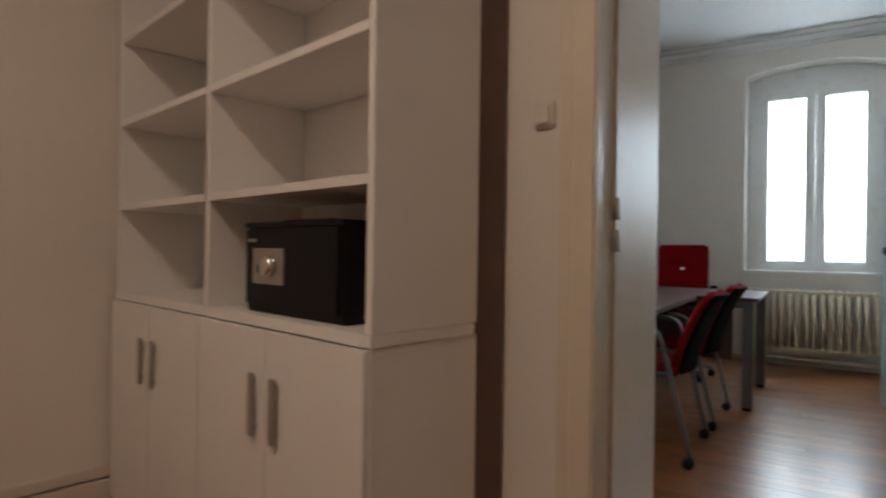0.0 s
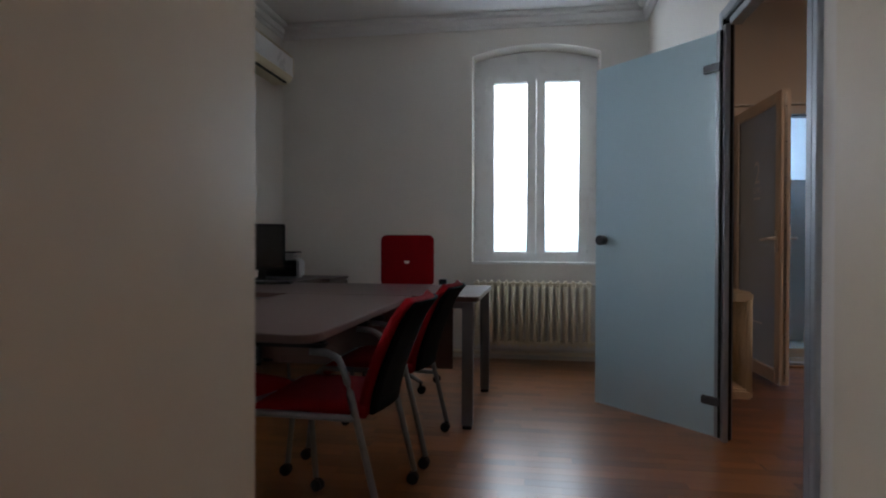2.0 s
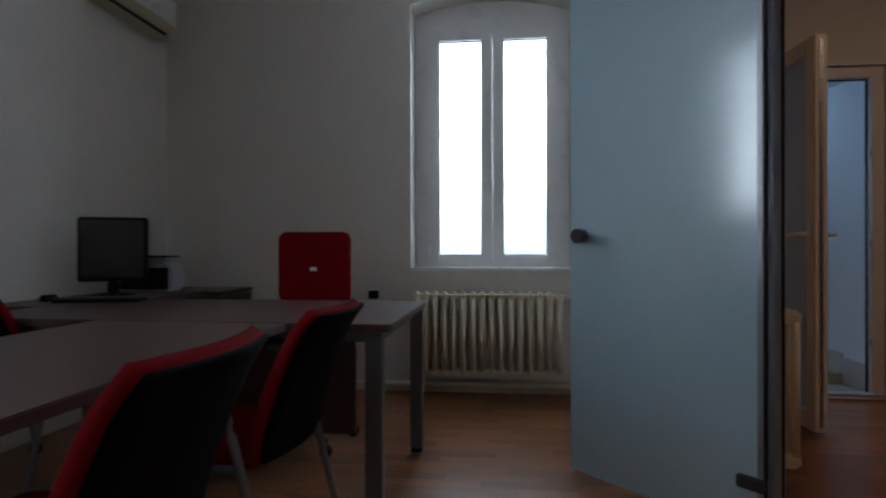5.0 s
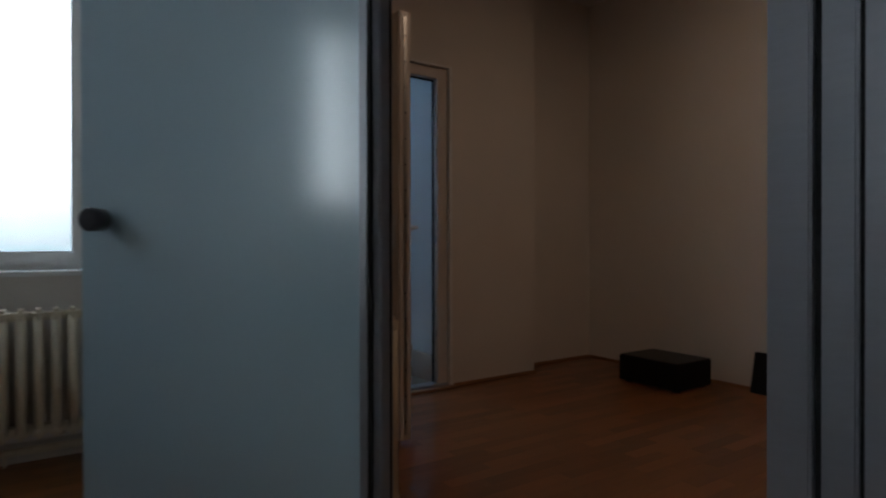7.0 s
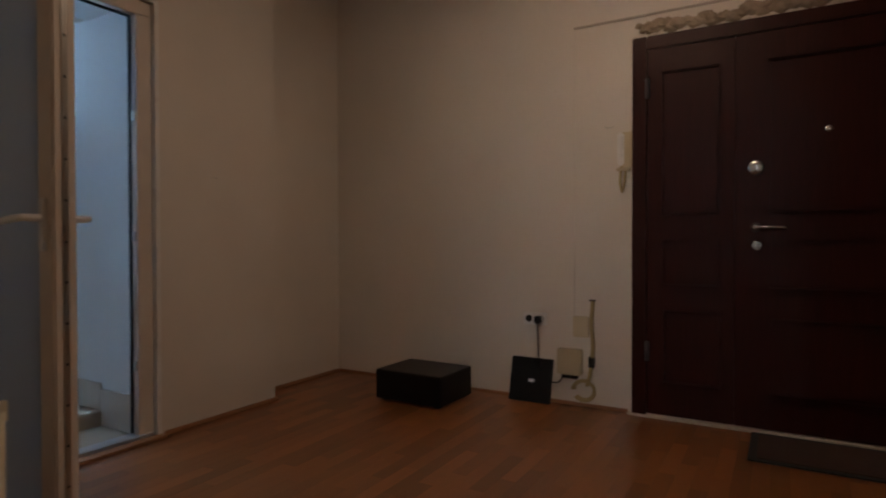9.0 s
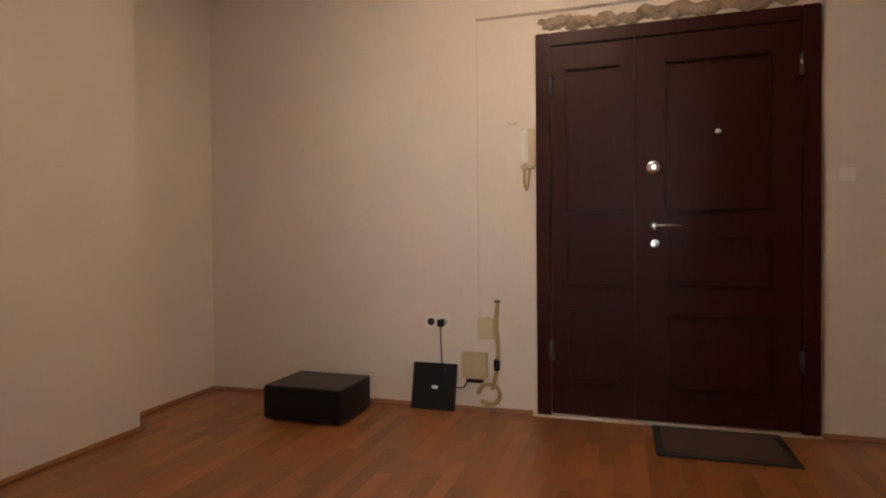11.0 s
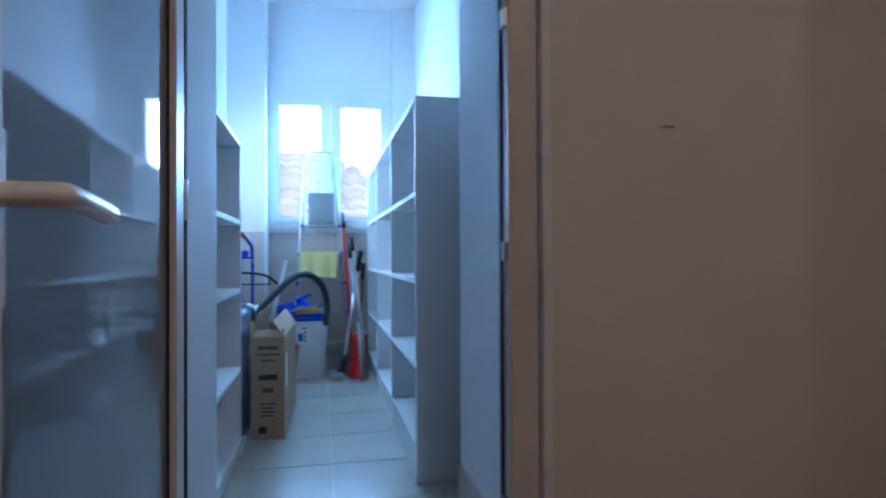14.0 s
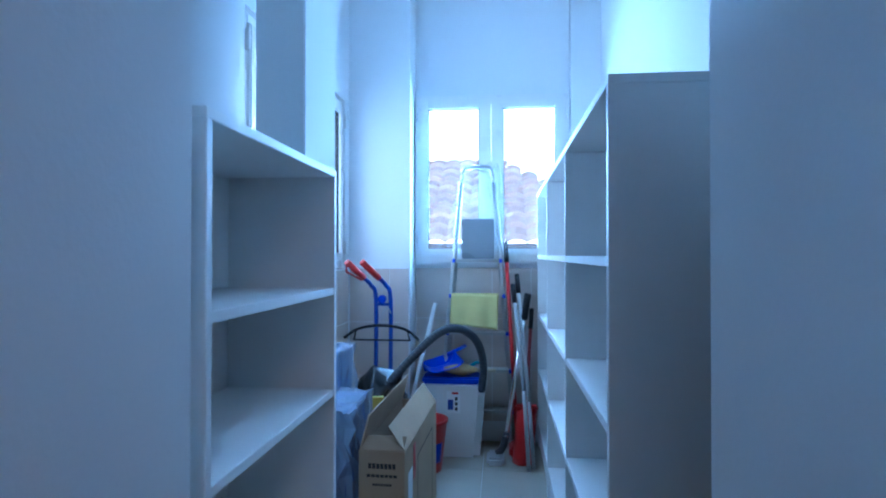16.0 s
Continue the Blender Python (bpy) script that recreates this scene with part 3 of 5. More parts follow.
panel_leaf(1.868, 2.313, ((1.94, 2.24, 1.14, 1.945), (1.94, 2.235, 0.745, 1.015), (1.93, 2.228, 0.2, 0.615)))
panel_leaf(1.077, 1.8674, ((1.21, 1.72, 1.14, 1.935), (1.21, 1.71, 0.745, 1.015), (1.205, 1.705, 0.2, 0.60)))
for y, s in ((2.31, 1), (1.08, -1)):
    for z in (0.32, 1.80):
        bar("hinge", ALU_DK, ed, [(-0.034, y, z), (-0.034, y, z + 0.11)], 0.013)
bm = bmesh.new()
lathe(bm, [(0.04, 0.0), (0.04, 0.008), (0.032, 0.016), (0.01, 0.018)], (-0.022, 1.772, 1.377), 24, pose(0, 0, 0, 0, -90))
part("lock_cover", bm, CHROME, ed, "round chrome lock cover")
bm = bmesh.new()
lathe(bm, [(0.026, 0.0), (0.026, 0.008), (0.02, 0.013)], (-0.022, 1.765, 0.972), 24, pose(0, 0, 0, 0, -90))
part("cylinder_cover", bm, CHROME, ed)
bm = bmesh.new()
lathe(bm, [(0.026, 0.0), (0.026, 0.009), (0.012, 0.012), (0.011, 0.05)], (-0.022, 1.77, 1.067), 20, pose(0, 0, 0, 0, -90))
tube(bm, [(-0.068, 1.775, 1.067), (-0.07, 1.72, 1.067), (-0.068, 1.635, 1.064)], 0.009)
part("door_handle", bm, CHROME, ed, "chrome lever handle")
bm = bmesh.new()
lathe(bm, [(0.018, 0.0), (0.018, 0.006), (0.008, 0.008)], (-0.022, 1.457, 1.548), 20, pose(0, 0, 0, 0, -90))
part("peephole", bm, CHROME, ed)
structure("door_sill", TGROUT, (4.655, 0.985, 0, 4.698, 2.42, 0.012), bevel=0.004, label="rough grey cement strip under the entrance door")
# broken plaster over the entrance door
bm = bmesh.new()
rng = random.Random(4)
for k in range(70):
    y = 1.05 + 1.31 * k / 69
    s = 0.02 + rng.random() * 0.028
    v = bmesh.ops.create_icosphere(bm, subdivisions=1, radius=s)["verts"]
    for q in v:
        q.co += Vector([rng.uniform(-0.008, 0.008) for _ in range(3)])
    bmesh.ops.scale(bm, vec=(0.5, 1.3, 0.8), verts=v)
    bmesh.ops.translate(bm, vec=(4.70, y, 2.178 + rng.random() * 0.05), verts=v)
tagged(new("trim_broken_plaster", mesh_of("trim_broken_plaster", bm, PLASTER)), "broken bare plaster above the entrance door", "", "", "structure")
structure("trim_conduit", mat("grey_conduit", (0.42, 0.38, 0.33), 0.6), (4.69, 0.4, 2.272, 4.699, 2.745, 2.286), bevel=0.003, label="thin cable duct along the wall")
structure("trim_conduit_drop", WALL, (4.688, 2.735, 0.52, 4.6995, 2.755, 2.271), bevel=0.003, label="painted cable duct running down the wall")

# ---------- radiators ----------


def radiator(name, m, n, pitch, h, depth, label):
    r = thing(name, label, "radiator", m)
    bm = bmesh.new()
    w = pitch * 0.74
    for a in (-depth / 2 + 0.02, depth / 2 - 0.02):
        tube(bm, [(0, a, 0.03), (0, a, h - 0.03)], pitch * 0.30, 12)
    box(bm, -w / 2, -depth / 2, h - 0.06, w / 2, depth / 2, h, 0.014)
    box(bm, -w / 2, -depth / 2, 0, w / 2, depth / 2, 0.06, 0.014)
    box(bm, -pitch / 2, -0.02, h - 0.05, pitch / 2, 0.02, h - 0.015)
    box(bm, -pitch / 2, -0.02, 0.015, pitch / 2, 0.02, 0.05)
    me = mesh_of("section", bm, RADIATOR)
    for k in range(n):
        o = new("section", me)
        o.parent = r
        o.matrix_basis = pose((k + 0.5) * pitch, 0, 0)
    return r


ra = radiator("radiator", pose(-0.06, 4.225, 0.14), 16, 0.0635, 0.565, 0.14, "cream cast iron ribbed radiator under the window")
bar("valve", STEEL, ra, [(1.01, 0, 0.53), (1.07, 0, 0.53), (1.07, 0.0, 0.5)], 0.012)
bar("supply_pipe", RADIATOR, ra, curve_pts([(1.01, 0, 0.03), (1.06, 0.0, 0.03), (1.07, 0.0, -0.05), (1.07, 0.05, -0.08)]), 0.012)
for s in (0.12, 0.88):
    slab("wall_bracket", RADIATOR, ra, (s - 0.012, -0.02, -0.005, s + 0.012, 0.12, 0.0), bevel=0.002)
rb = radiator("radiator", pose(1.645, 2.73, 0.12, 0, 0, 90), 15, 0.057, 0.63, 0.16, "cream cast iron radiator on the hall side")
for s in (0.12, 0.72):
    slab("wall_bracket", RADIATOR, rb, (s - 0.012, -0.02, -0.005, s + 0.012, 0.144, 0.0), bevel=0.002)
pp = thing("heating_pipe", "cream painted heating pipe along the skirting", "pipe", pose(0, 0, 0))
bar("pipe", RADIATOR, pp, [(-1.86, 4.30, 0.062), (1.41, 4.30, 0.062)], 0.018)
bar("pipe", RADIATOR, pp, [(-1.868, -0.3, 0.12), (-1.868, 4.29, 0.12)], 0.014)
for x in (-1.2, -0.3, 0.6, 1.2):
    slab("pipe_clip", RADIATOR, pp, (x, 4.296, 0.0, x + 0.012, 4.334, 0.05))

# ---------- entry room things ----------
bc = thing("bookcase", "tall white laminate bookcase with cupboard doors below", "bookcase", ENTRY @ pose(-1.555, 0, 0))
D_, WB = 0.335, 1.555
slab("side_panel", WHITE_LAM, bc, (0, 0, 0, 0.022, D_, 2.15), bevel=0.0015)
slab("side_panel", WHITE_LAM, bc, (WB - 0.022, 0, 0, WB, D_, 0.812), (WB - 0.022, 0, 0.842, WB, D_, 2.15), bevel=0.0015)
slab("divider", WHITE_LAM, bc, (0.767, 0.003, 0.842, 0.789, D_ - 0.01, 2.128), bevel=0.001)
slab("back_panel", WHITE_LAM, bc, (0.022, D_ - 0.008, 0.02, WB - 0.022, D_ - 0.001, 2.128))
slab("top", WHITE_LAM, bc, (0.022, 0, 2.128, WB - 0.022, D_ - 0.01, 2.15), bevel=0.001)
slab("counter", WHITE_LAM, bc, (-0.002, -0.004, 0.813, WB + 0.002, D_ - 0.009, 0.841), bevel=0.002)
slab("plinth", WHITE_LAM, bc, (0.022, 0.02, 0, WB - 0.022, D_ - 0.01, 0.05))
for z in (1.155, 1.478, 1.803):
    for a, b in ((0.022, 0.767), (0.789, WB - 0.022)):
        slab("shelf", WHITE_LAM, bc, (a, 0.001, z, b, D_ - 0.01, z + 0.022), bevel=0.001)
for k in range(4):
    a, b = k * WB / 4 + 0.002, (k + 1) * WB / 4 - 0.002
    dr = slab("cupboard_door", WHITE_LAM, bc, (a, -0.018, 0.055, b, -0.001, 0.81), bevel=0.0015)
    hx = b - 0.05 if k % 2 == 0 else a + 0.05
    slab("handle", STEEL, dr, (hx - 0.013, -0.034, 0.54, hx + 0.013, -0.026, 0.70), (hx - 0.006, -0.027, 0.555, hx + 0.006, -0.0185, 0.567), (hx - 0.006, -0.027, 0.675, hx + 0.006, -0.0185, 0.687),
         bevel=0.002, label="satin steel bar handle")
# dark brown strip filling the gap between bookcase and wall
bd = thing("board", "dark brown strip between bookcase and wall", "board", ENTRY @ pose(-0.03, 0.34, 0))
slab("panel", BROWN, bd, (0, 0, 0.0, 0.02, 0.118, 2.1), bevel=0.003)

sf = thing("safe", "small black steel safe with a silver dial panel", "safe", ENTRY @ pose(-0.60, 0.03, 0.842))
slab("body", BLACK, sf, (0, 0.012, 0, 0.455, 0.30, 0.245), bevel=0.005)
dr = slab("door", BLACK, sf, (0.012, 0.0, 0.02, 0.44, 0.0115, 0.228), bevel=0.004)
slab("rim", BLACK, sf, (0, 0.002, 0.231, 0.455, 0.0119, 0.245), bevel=0.002)
slab("lock_panel", STEEL, dr, (0.06, -0.006, 0.08, 0.215, -0.0005, 0.175), bevel=0.002, label="silver lock panel")
slab("key_pad", ALU_DK, dr, (0.085, -0.008, 0.11, 0.115, -0.0055, 0.13))
bm = bmesh.new()
lathe(bm, [(0.028, 0), (0.026, 0.02), (0.012, 0.022)], (0.155, -0.006, 0.128), 20, pose(0, 0, 0, 90))
part("dial", bm, CHROME, dr)
slab("name_plate", STEEL, dr, (0.022, -0.0015, 0.192, 0.07, -0.0003, 0.200))
rb_ = thing("folder", "thin red folder lying on the safe", "folder", ENTRY @ pose(-0.50, 0.09, 1.0875, 0, 0, 4))
slab("cover", RED, rb_, (0, 0, 0, 0.21, 0.2, 0.008), bevel=0.002)


def wall_switch(m, label, n=1):
    s = thing("light_switch", label, "switch", m)
    slab("plate", PVC_WARM if n > 1 else PVC, s, (-0.034, -0.01, -0.034, 0.034, 0, 0.034), bevel=0.006)
    slab("rocker", PVC_WARM if n > 1 else PVC, s, (-0.024, -0.018, -0.026, 0.024, -0.0105, 0.022), bevel=0.004)
    return s


wall_switch(ENTRY @ pose(0.108, 0.461, 1.36), "cream light switch on the wall by the doorway", 2)
wall_switch(pose(4.699, 0.876, 1.307, 0, 0, -90), "white light switch beside the entrance door")

# ---------- office furniture ----------
dk = thing("desk", "walnut desk with a meeting table wing on silver legs", "desk", pose(0, 0, 0))


def top_slab(bm, pts, z0, z1, r=0.06, rounded=()):
    """A flat board from an outline, with some corners rounded."""
    out = []
    for i, p in enumerate(pts):
        p = Vector((*p, 0))
        if i in rounded:
            a = (Vector((*pts[i - 1], 0)) - p).normalized()
            b = (Vector((*pts[(i + 1) % len(pts)], 0)) - p).normalized()
            for k in range(7):
                t = k / 6
                out.append(p + a * r * (1 - t) ** 2 + b * r * t ** 2)
        else:
            out.append(p)
    lo = [bm.verts.new((v.x, v.y, z0)) for v in out]
    f = bm.faces.new(lo)
    r_ = bmesh.ops.extrude_face_region(bm, geom=[f])
    vs = [v for v in r_["geom"] if isinstance(v, bmesh.types.BMVert)]
    bmesh.ops.translate(bm, vec=(0, 0, z1 - z0), verts=vs)
    es = [e for e in bm.edges if abs(e.verts[0].co.z - e.verts[1].co.z) < 1e-6]
    bmesh.ops.bevel(bm, geom=es, offset=0.003, segments=2, affect='EDGES')


bm = bmesh.new()
top_slab(bm, [(-1.55, 2.345), (0.165, 2.28), (0.172, 3.19), (-1.55, 3.22)], 0.708, 0.735, 0.04, (1, 2))
part("tabletop", bm, TABLE, dk)
bm = bmesh.new()
top_slab(bm, [(-0.93, 0.96), (-0.215, 0.845), (-0.205, 2.29), (-0.94, 2.318)], 0.708, 0.735, 0.10, (0, 1))
part("tabletop", bm, TABLE, dk, "meeting wing with rounded corners")
bm = bmesh.new()
top_slab(bm, [(-1.87, 2.75), (-1.552, 2.75), (-1.552, 3.22), (-1.30, 3.224), (-1.30, 3.80), (-1.87, 3.80)], 0.708, 0.735)
part("tabletop", bm, TABLE, dk, "side return")
for x, y in ((0.10, 2.335), (0.128, 3.155), (-1.83, 2.79), (-1.83, 3.70)):
    slab("leg", SILVER, dk, (x - 0.03, y - 0.03, 0.02, x + 0.03, y + 0.03, 0.706), bevel=0.005)
    slab("foot", BLACK, dk, (x - 0.026, y - 0.026, 0, x + 0.026, y + 0.026, 0.019), bevel=0.003)
slab("frame_rail", SILVER, dk, (-1.45, 2.37, 0.66, 0.07, 2.40, 0.706), (-1.45, 3.13, 0.66, 0.10, 3.16, 0.706), (0.085, 2.365, 0.66, 0.115, 3.125, 0.706), bevel=0.003)
bm = bmesh.new()
lathe(bm, [(0.07, 0.0), (0.07, 0.012), (0.034, 0.025), (0.034, 0.60), (0.042, 0.604), (0.042, 0.655), (0.03, 0.66), (0.028, 0.707)], (-0.54, 0.93, 0), 24)
part("column_leg", bm, SILVER, dk, "round silver column leg")
slab("modesty_panel", TABLE, dk, (-1.10, 2.45, 0.3, 0.0, 2.47, 0.66), bevel=0.002)
pd = thing("drawer_cabinet", "low walnut cabinet in the office corner", "cabinet", pose(-1.88, 3.84, 0))
slab("body", TABLE, pd, (0, 0, 0.03, 0.62, 0.48, 0.70), bevel=0.003)
slab("top", TABLE, pd, (-0.0, -0.01, 0.701, 0.64, 0.49, 0.725), bevel=0.003)
for k in range(3):
    slab("drawer_front", TABLE, pd, (0.621, 0.01, 0.05 + k * 0.215, 0.637, 0.47, 0.26 + k * 0.215), bevel=0.002)
slab("plinth", BLACK, pd, (0.02, 0.02, 0, 0.6, 0.46, 0.029))


def caster(parent, x, y, r=0.025):
    c = bar("caster", BLACK, parent, [(x, y, r), (x, y, r * 2 + 0.02)], 0.009, 8)
    for s in (-1, 1):
        bm = bmesh.new()
        lathe(bm, [(r * 0.5, -0.008), (r, -0.006), (r, 0.006), (r * 0.5, 0.008)], (x + 0.008, y + s * 0.0105, r), 16, pose(0, 0, 0, 90))
        part("wheel", bm, BLACK, c)


def visitor_chair(m):
    """Faces +x; origin on the floor under the seat."""
    ch = thing("visitor_chair", "red upholstered chair with black back and silver legs", "chair", m, "visitor chairs round the table")
    bm = bmesh.new()
    sheet(bm, lambda u, v: Vector((-0.21 + 0.45 * u, -0.22 + 0.44 * v, 0.462 + 0.02 * math.sin(math.pi * v) * (1 - u) - 0.035 * max(0, u - 0.75) ** 2 * 16)), 10, 8, 0.045)
    part("seat", bm, RED, ch)

    def back(u, v, off):
        z = 0.43 + 0.405 * v
        w = 0.205 + 0.015 * math.sin(math.pi * v)
        x = -0.215 - 0.15 * v ** 1.4 - 0.035 * math.cos(math.pi * (u - 0.5)) + off - 0.02 * max(0, v - 0.85) * 6
        return Vector((x, (2 * u - 1) * w, z))
    bm = bmesh.new()
    sheet(bm, lambda u, v: back(u, v, 0.035), 10, 12, 0.032)
    part("backrest", bm, RED, ch)
    bm = bmesh.new()
    sheet(bm, lambda u, v: back(u, v * 0.965, -0.006), 10, 12, 0.012)
    part("back_shell", bm, BLACKM, ch, "black back shell")
    for s in (-1, 1):
        y = s * 0.265
        bar("leg", SILVER, ch, curve_pts([(0.285, y, 0.055), (0.25, y, 0.36), (0.225, y, 0.42), (0.16, y, 0.435), (-0.19, y, 0.43)], 6), 0.0125, label="front leg bent into the seat rail")
        bar("leg", SILVER, ch, curve_pts([(-0.285, y, 0.055), (-0.20, y, 0.40), (-0.145, y, 0.60), (-0.10, y, 0.645), (-0.03, y, 0.655)], 6), 0.0125, label="rear leg rising to the armrest")
        slab("armrest", BLACK, ch, (-0.09, y - 0.024, 0.668, 0.19, y + 0.024, 0.692), bevel=0.009)
        caster(ch, 0.285, y)
        caster(ch, -0.285, y)
    bar("cross_rail", SILVER, ch, [(0.225, -0.265, 0.43), (0.225, 0.265, 0.43)], 0.010)
    bar("cross_rail", SILVER, ch, [(-0.17, -0.265, 0.43), (-0.17, 0.265, 0.43)], 0.010)
    return ch


ca = visitor_chair(pose(-0.325, 1.295, 0, 0, 0, 180))
copy_thing(ca, pose(-0.30, 2.01, 0, 0, 0, 178))
copy_thing(ca, pose(-0.79, 1.285, 0, 0, 0, -21))
copy_thing(ca, pose(-1.47, 2.62, 0, 0, 0, 86))

def rounded_pad(bm, x0, z0, x1, z1, y0, y1, r):
    """An upright cushion with rounded corners and softened rims."""
    ring = []
    for cx, cz, a0 in ((x1 - r, z1 - r, 0), (x0 + r, z1 - r, 90), (x0 + r, z0 + r, 180), (x1 - r, z0 + r, 270)):
        for k in range(7):
            a = radians(a0 + 15 * k)
            ring.append((cx + r * math.cos(a), cz + r * math.sin(a)))
    mx, mz = (x0 + x1) / 2, (z0 + z1) / 2
    rows = []
    for y, f in ((y0, 0.95), (y0 + 0.006, 0.985), (y0 + 0.016, 1), (y1 - 0.016, 1), (y1 - 0.006, 0.985), (y1, 0.95)):
        rows.append([bm.verts.new((mx + (x - mx) * f, y, mz + (z - mz) * f)) for x, z in ring])
    for q, w in zip(rows, rows[1:]):
        for k in range(len(q)):
            bm.faces.new((q[k], q[(k + 1) % len(q)], w[(k + 1) % len(q)], w[k])).smooth = True
    bm.faces.new(rows[0][::-1])
    bm.faces.new(rows[-1])


oc = thing("office_chair", "red high-backed swivel chair with a black base", "chair", pose(-0.49, 3.22, 0))
bm = bmesh.new()
sheet(bm, lambda u, v: Vector((-0.23 + 0.46 * u, -0.24 + 0.46 * v, 0.47 - 0.03 * (2 * u - 1) ** 2 * 0)), 6, 6, 0.06)
part("seat", bm, RED, oc)
bm = bmesh.new()
rounded_pad(bm, -0.205, 0.70, 0.205, 1.09, 0.215, 0.265, 0.045)
part("backrest", bm, RED, oc)
slab("backrest_shell", BLACKM, oc, (-0.19, 0.266, 0.58, 0.19, 0.285, 1.06), bevel=0.008)
slab("lumbar_pad", RED, oc, (-0.20, 0.215, 0.52, 0.20, 0.262, 0.675), bevel=0.02)
slab("back_link", PVC, oc, (-0.15, 0.225, 0.676, -0.10, 0.255, 0.699), (0.10, 0.225, 0.676, 0.15, 0.255, 0.699))
slab("label", LABELW, oc, (-0.018, 0.2125, 0.875, 0.018, 0.2148, 0.895), label="small white woven label")
slab("back_stem", BLACK, oc, (-0.04, 0.20, 0.40, 0.04, 0.30, 0.60), bevel=0.01)
bar("gas_column", ALU_DK, oc, [(0, 0, 0.10), (0, 0, 0.42)], 0.028, 14)
slab("mechanism", BLACK, oc, (-0.1, -0.12, 0.37, 0.1, 0.22, 0.41), bevel=0.01)
for s in (-1, 1):
    bar("arm_post", BLACK, oc, [(s * 0.20, 0, 0.43), (s * 0.29, 0, 0.45), (s * 0.29, 0, 0.62)], 0.014)
    slab("armrest", BLACK, oc, (s * 0.29 - 0.035, -0.13, 0.625, s * 0.29 + 0.035, 0.11, 0.65), bevel=0.01)
for k in range(5):
    a = radians(72 * k + 27)
    bar("base_arm", SILVER, oc, [(0.02 * math.cos(a), 0.02 * math.sin(a), 0.12), (0.28 * math.cos(a), 0.28 * math.sin(a), 0.075)], 0.02, 8, r2=0.013)
    caster(oc, 0.28 * math.cos(a) - 0.008, 0.28 * math.sin(a), 0.028)

mo = thing("monitor", "black flat computer monitor on a stand", "monitor", pose(-1.62, 3.36, 0.735, 0, 0, 24))
slab("casing", BLACK, mo, (-0.175, 0.0, 0.08, 0.175, 0.045, 0.44), bevel=0.008)
slab("screen", mat("screen_glass", (0.006, 0.006, 0.008), 0.25, bump=0), mo, (-0.158, -0.003, 0.105, 0.158, -0.0005, 0.425))
slab("stand", BLACK, mo, (-0.03, 0.01, 0.015, 0.03, 0.04, 0.08), bevel=0.006)
bm = bmesh.new()
lathe(bm, [(0.11, 0), (0.11, 0.008), (0.04, 0.018)], (0, 0.03, 0), 24)
part("base", bm, BLACK, mo)
pr = thing("printer", "dark grey desktop printer on the return desk", "printer", pose(-1.60, 3.60, 0.735, 0, 0, 5))
bm = bmesh.new()
box(bm, -0.15, 0, 0.003, 0.17, 0.19, 0.165, 0.02)
box(bm, -0.12, 0.03, 0.160, 0.14, 0.17, 0.21, 0.03)
part("body", bm, GREYP, pr)
slab("top_cover", BLACK, pr, (-0.13, 0.02, 0.2105, 0.15, 0.175, 0.222), bevel=0.005)
slab("front_panel", BLACK, pr, (-0.135, -0.006, 0.02, 0.155, -0.0005, 0.15), bevel=0.005)
slab("paper_slot", RUBBER, pr, (-0.10, -0.009, 0.09, 0.12, -0.0065, 0.11))
kb = thing("keyboard", "black computer keyboard on the desk", "keyboard", pose(-1.44, 3.02, 0.735, 0, 0, 14))
slab("tray", BLACK, kb, (-0.2, -0.07, 0, 0.2, 0.07, 0.018), bevel=0.005)
for r in range(4):
    slab("key_row", ALU_DK, kb, (-0.19, -0.055 + r * 0.029, 0.0185, 0.19, -0.032 + r * 0.029, 0.024), bevel=0.002)
ms = thing("mouse", "black computer mouse with a cable", "mouse", pose(-1.72, 3.02, 0.735))
bm = bmesh.new()
box(bm, -0.03, -0.05, 0, 0.03, 0.05, 0.032, 0.014)
part("body", bm, BLACK, ms)
bar("cable", BLACK, ms, curve_pts([(0, 0.045, 0.01), (0.03, 0.12, 0.004), (-0.06, 0.2, 0.004), (-0.02, 0.35, 0.004)]), 0.003, 6)

ac = thing("air_conditioner", "cream wall-mounted split air conditioner", "air conditioner", pose(-1.899, 3.20, 2.47))
bm = bmesh.new()
prof = [(0, 0.0), (0.12, 0.0), (0.17, 0.03), (0.195, 0.09), (0.195, 0.22), (0.17, 0.27), (0, 0.275)]
a = [bm.verts.new((x, 0, z)) for x, z in prof]
b = [bm.verts.new((x, 0.96, z)) for x, z in prof]
bm.faces.new(a)
bm.faces.new(b[::-1])
for k in range(len(prof)):
    bm.faces.new((a[k], a[(k + 1) % 7], b[(k + 1) % 7], b[k]))
bmesh.ops.bevel(bm, geom=list(bm.edges), offset=0.006, segments=2, affect='EDGES')
part("casing", bm, CREAMP, ac)
slab("air_slot", RUBBER, ac, (0.128, 0.06, 0.0015, 0.150, 0.90, 0.013))
slab("front_panel", PVC, ac, (0.1945, 0.03, 0.06, 0.199, 0.93, 0.225), bevel=0.002)
bm = bmesh.new()
for k in range(3):
    tube(bm, curve_pts([(0.01 + 0.012 * k, 0.0, 0.15), (0.03, -0.06, 0.13 + 0.03 * k), (0.02, -0.15, 0.1 + 0.02 * k), (0.012, -0.2, 0.1)]), 0.006, 6)
part("cable", bm, CABLE_Y, ac)
jb = thing("junction_box", "small yellowed socket box near the ceiling", "junction box", pose(-1.899, 2.86, 2.53))
slab("box", CREAMP, jb, (0, -0.04, -0.04, 0.035, 0.04, 0.04), bevel=0.008)
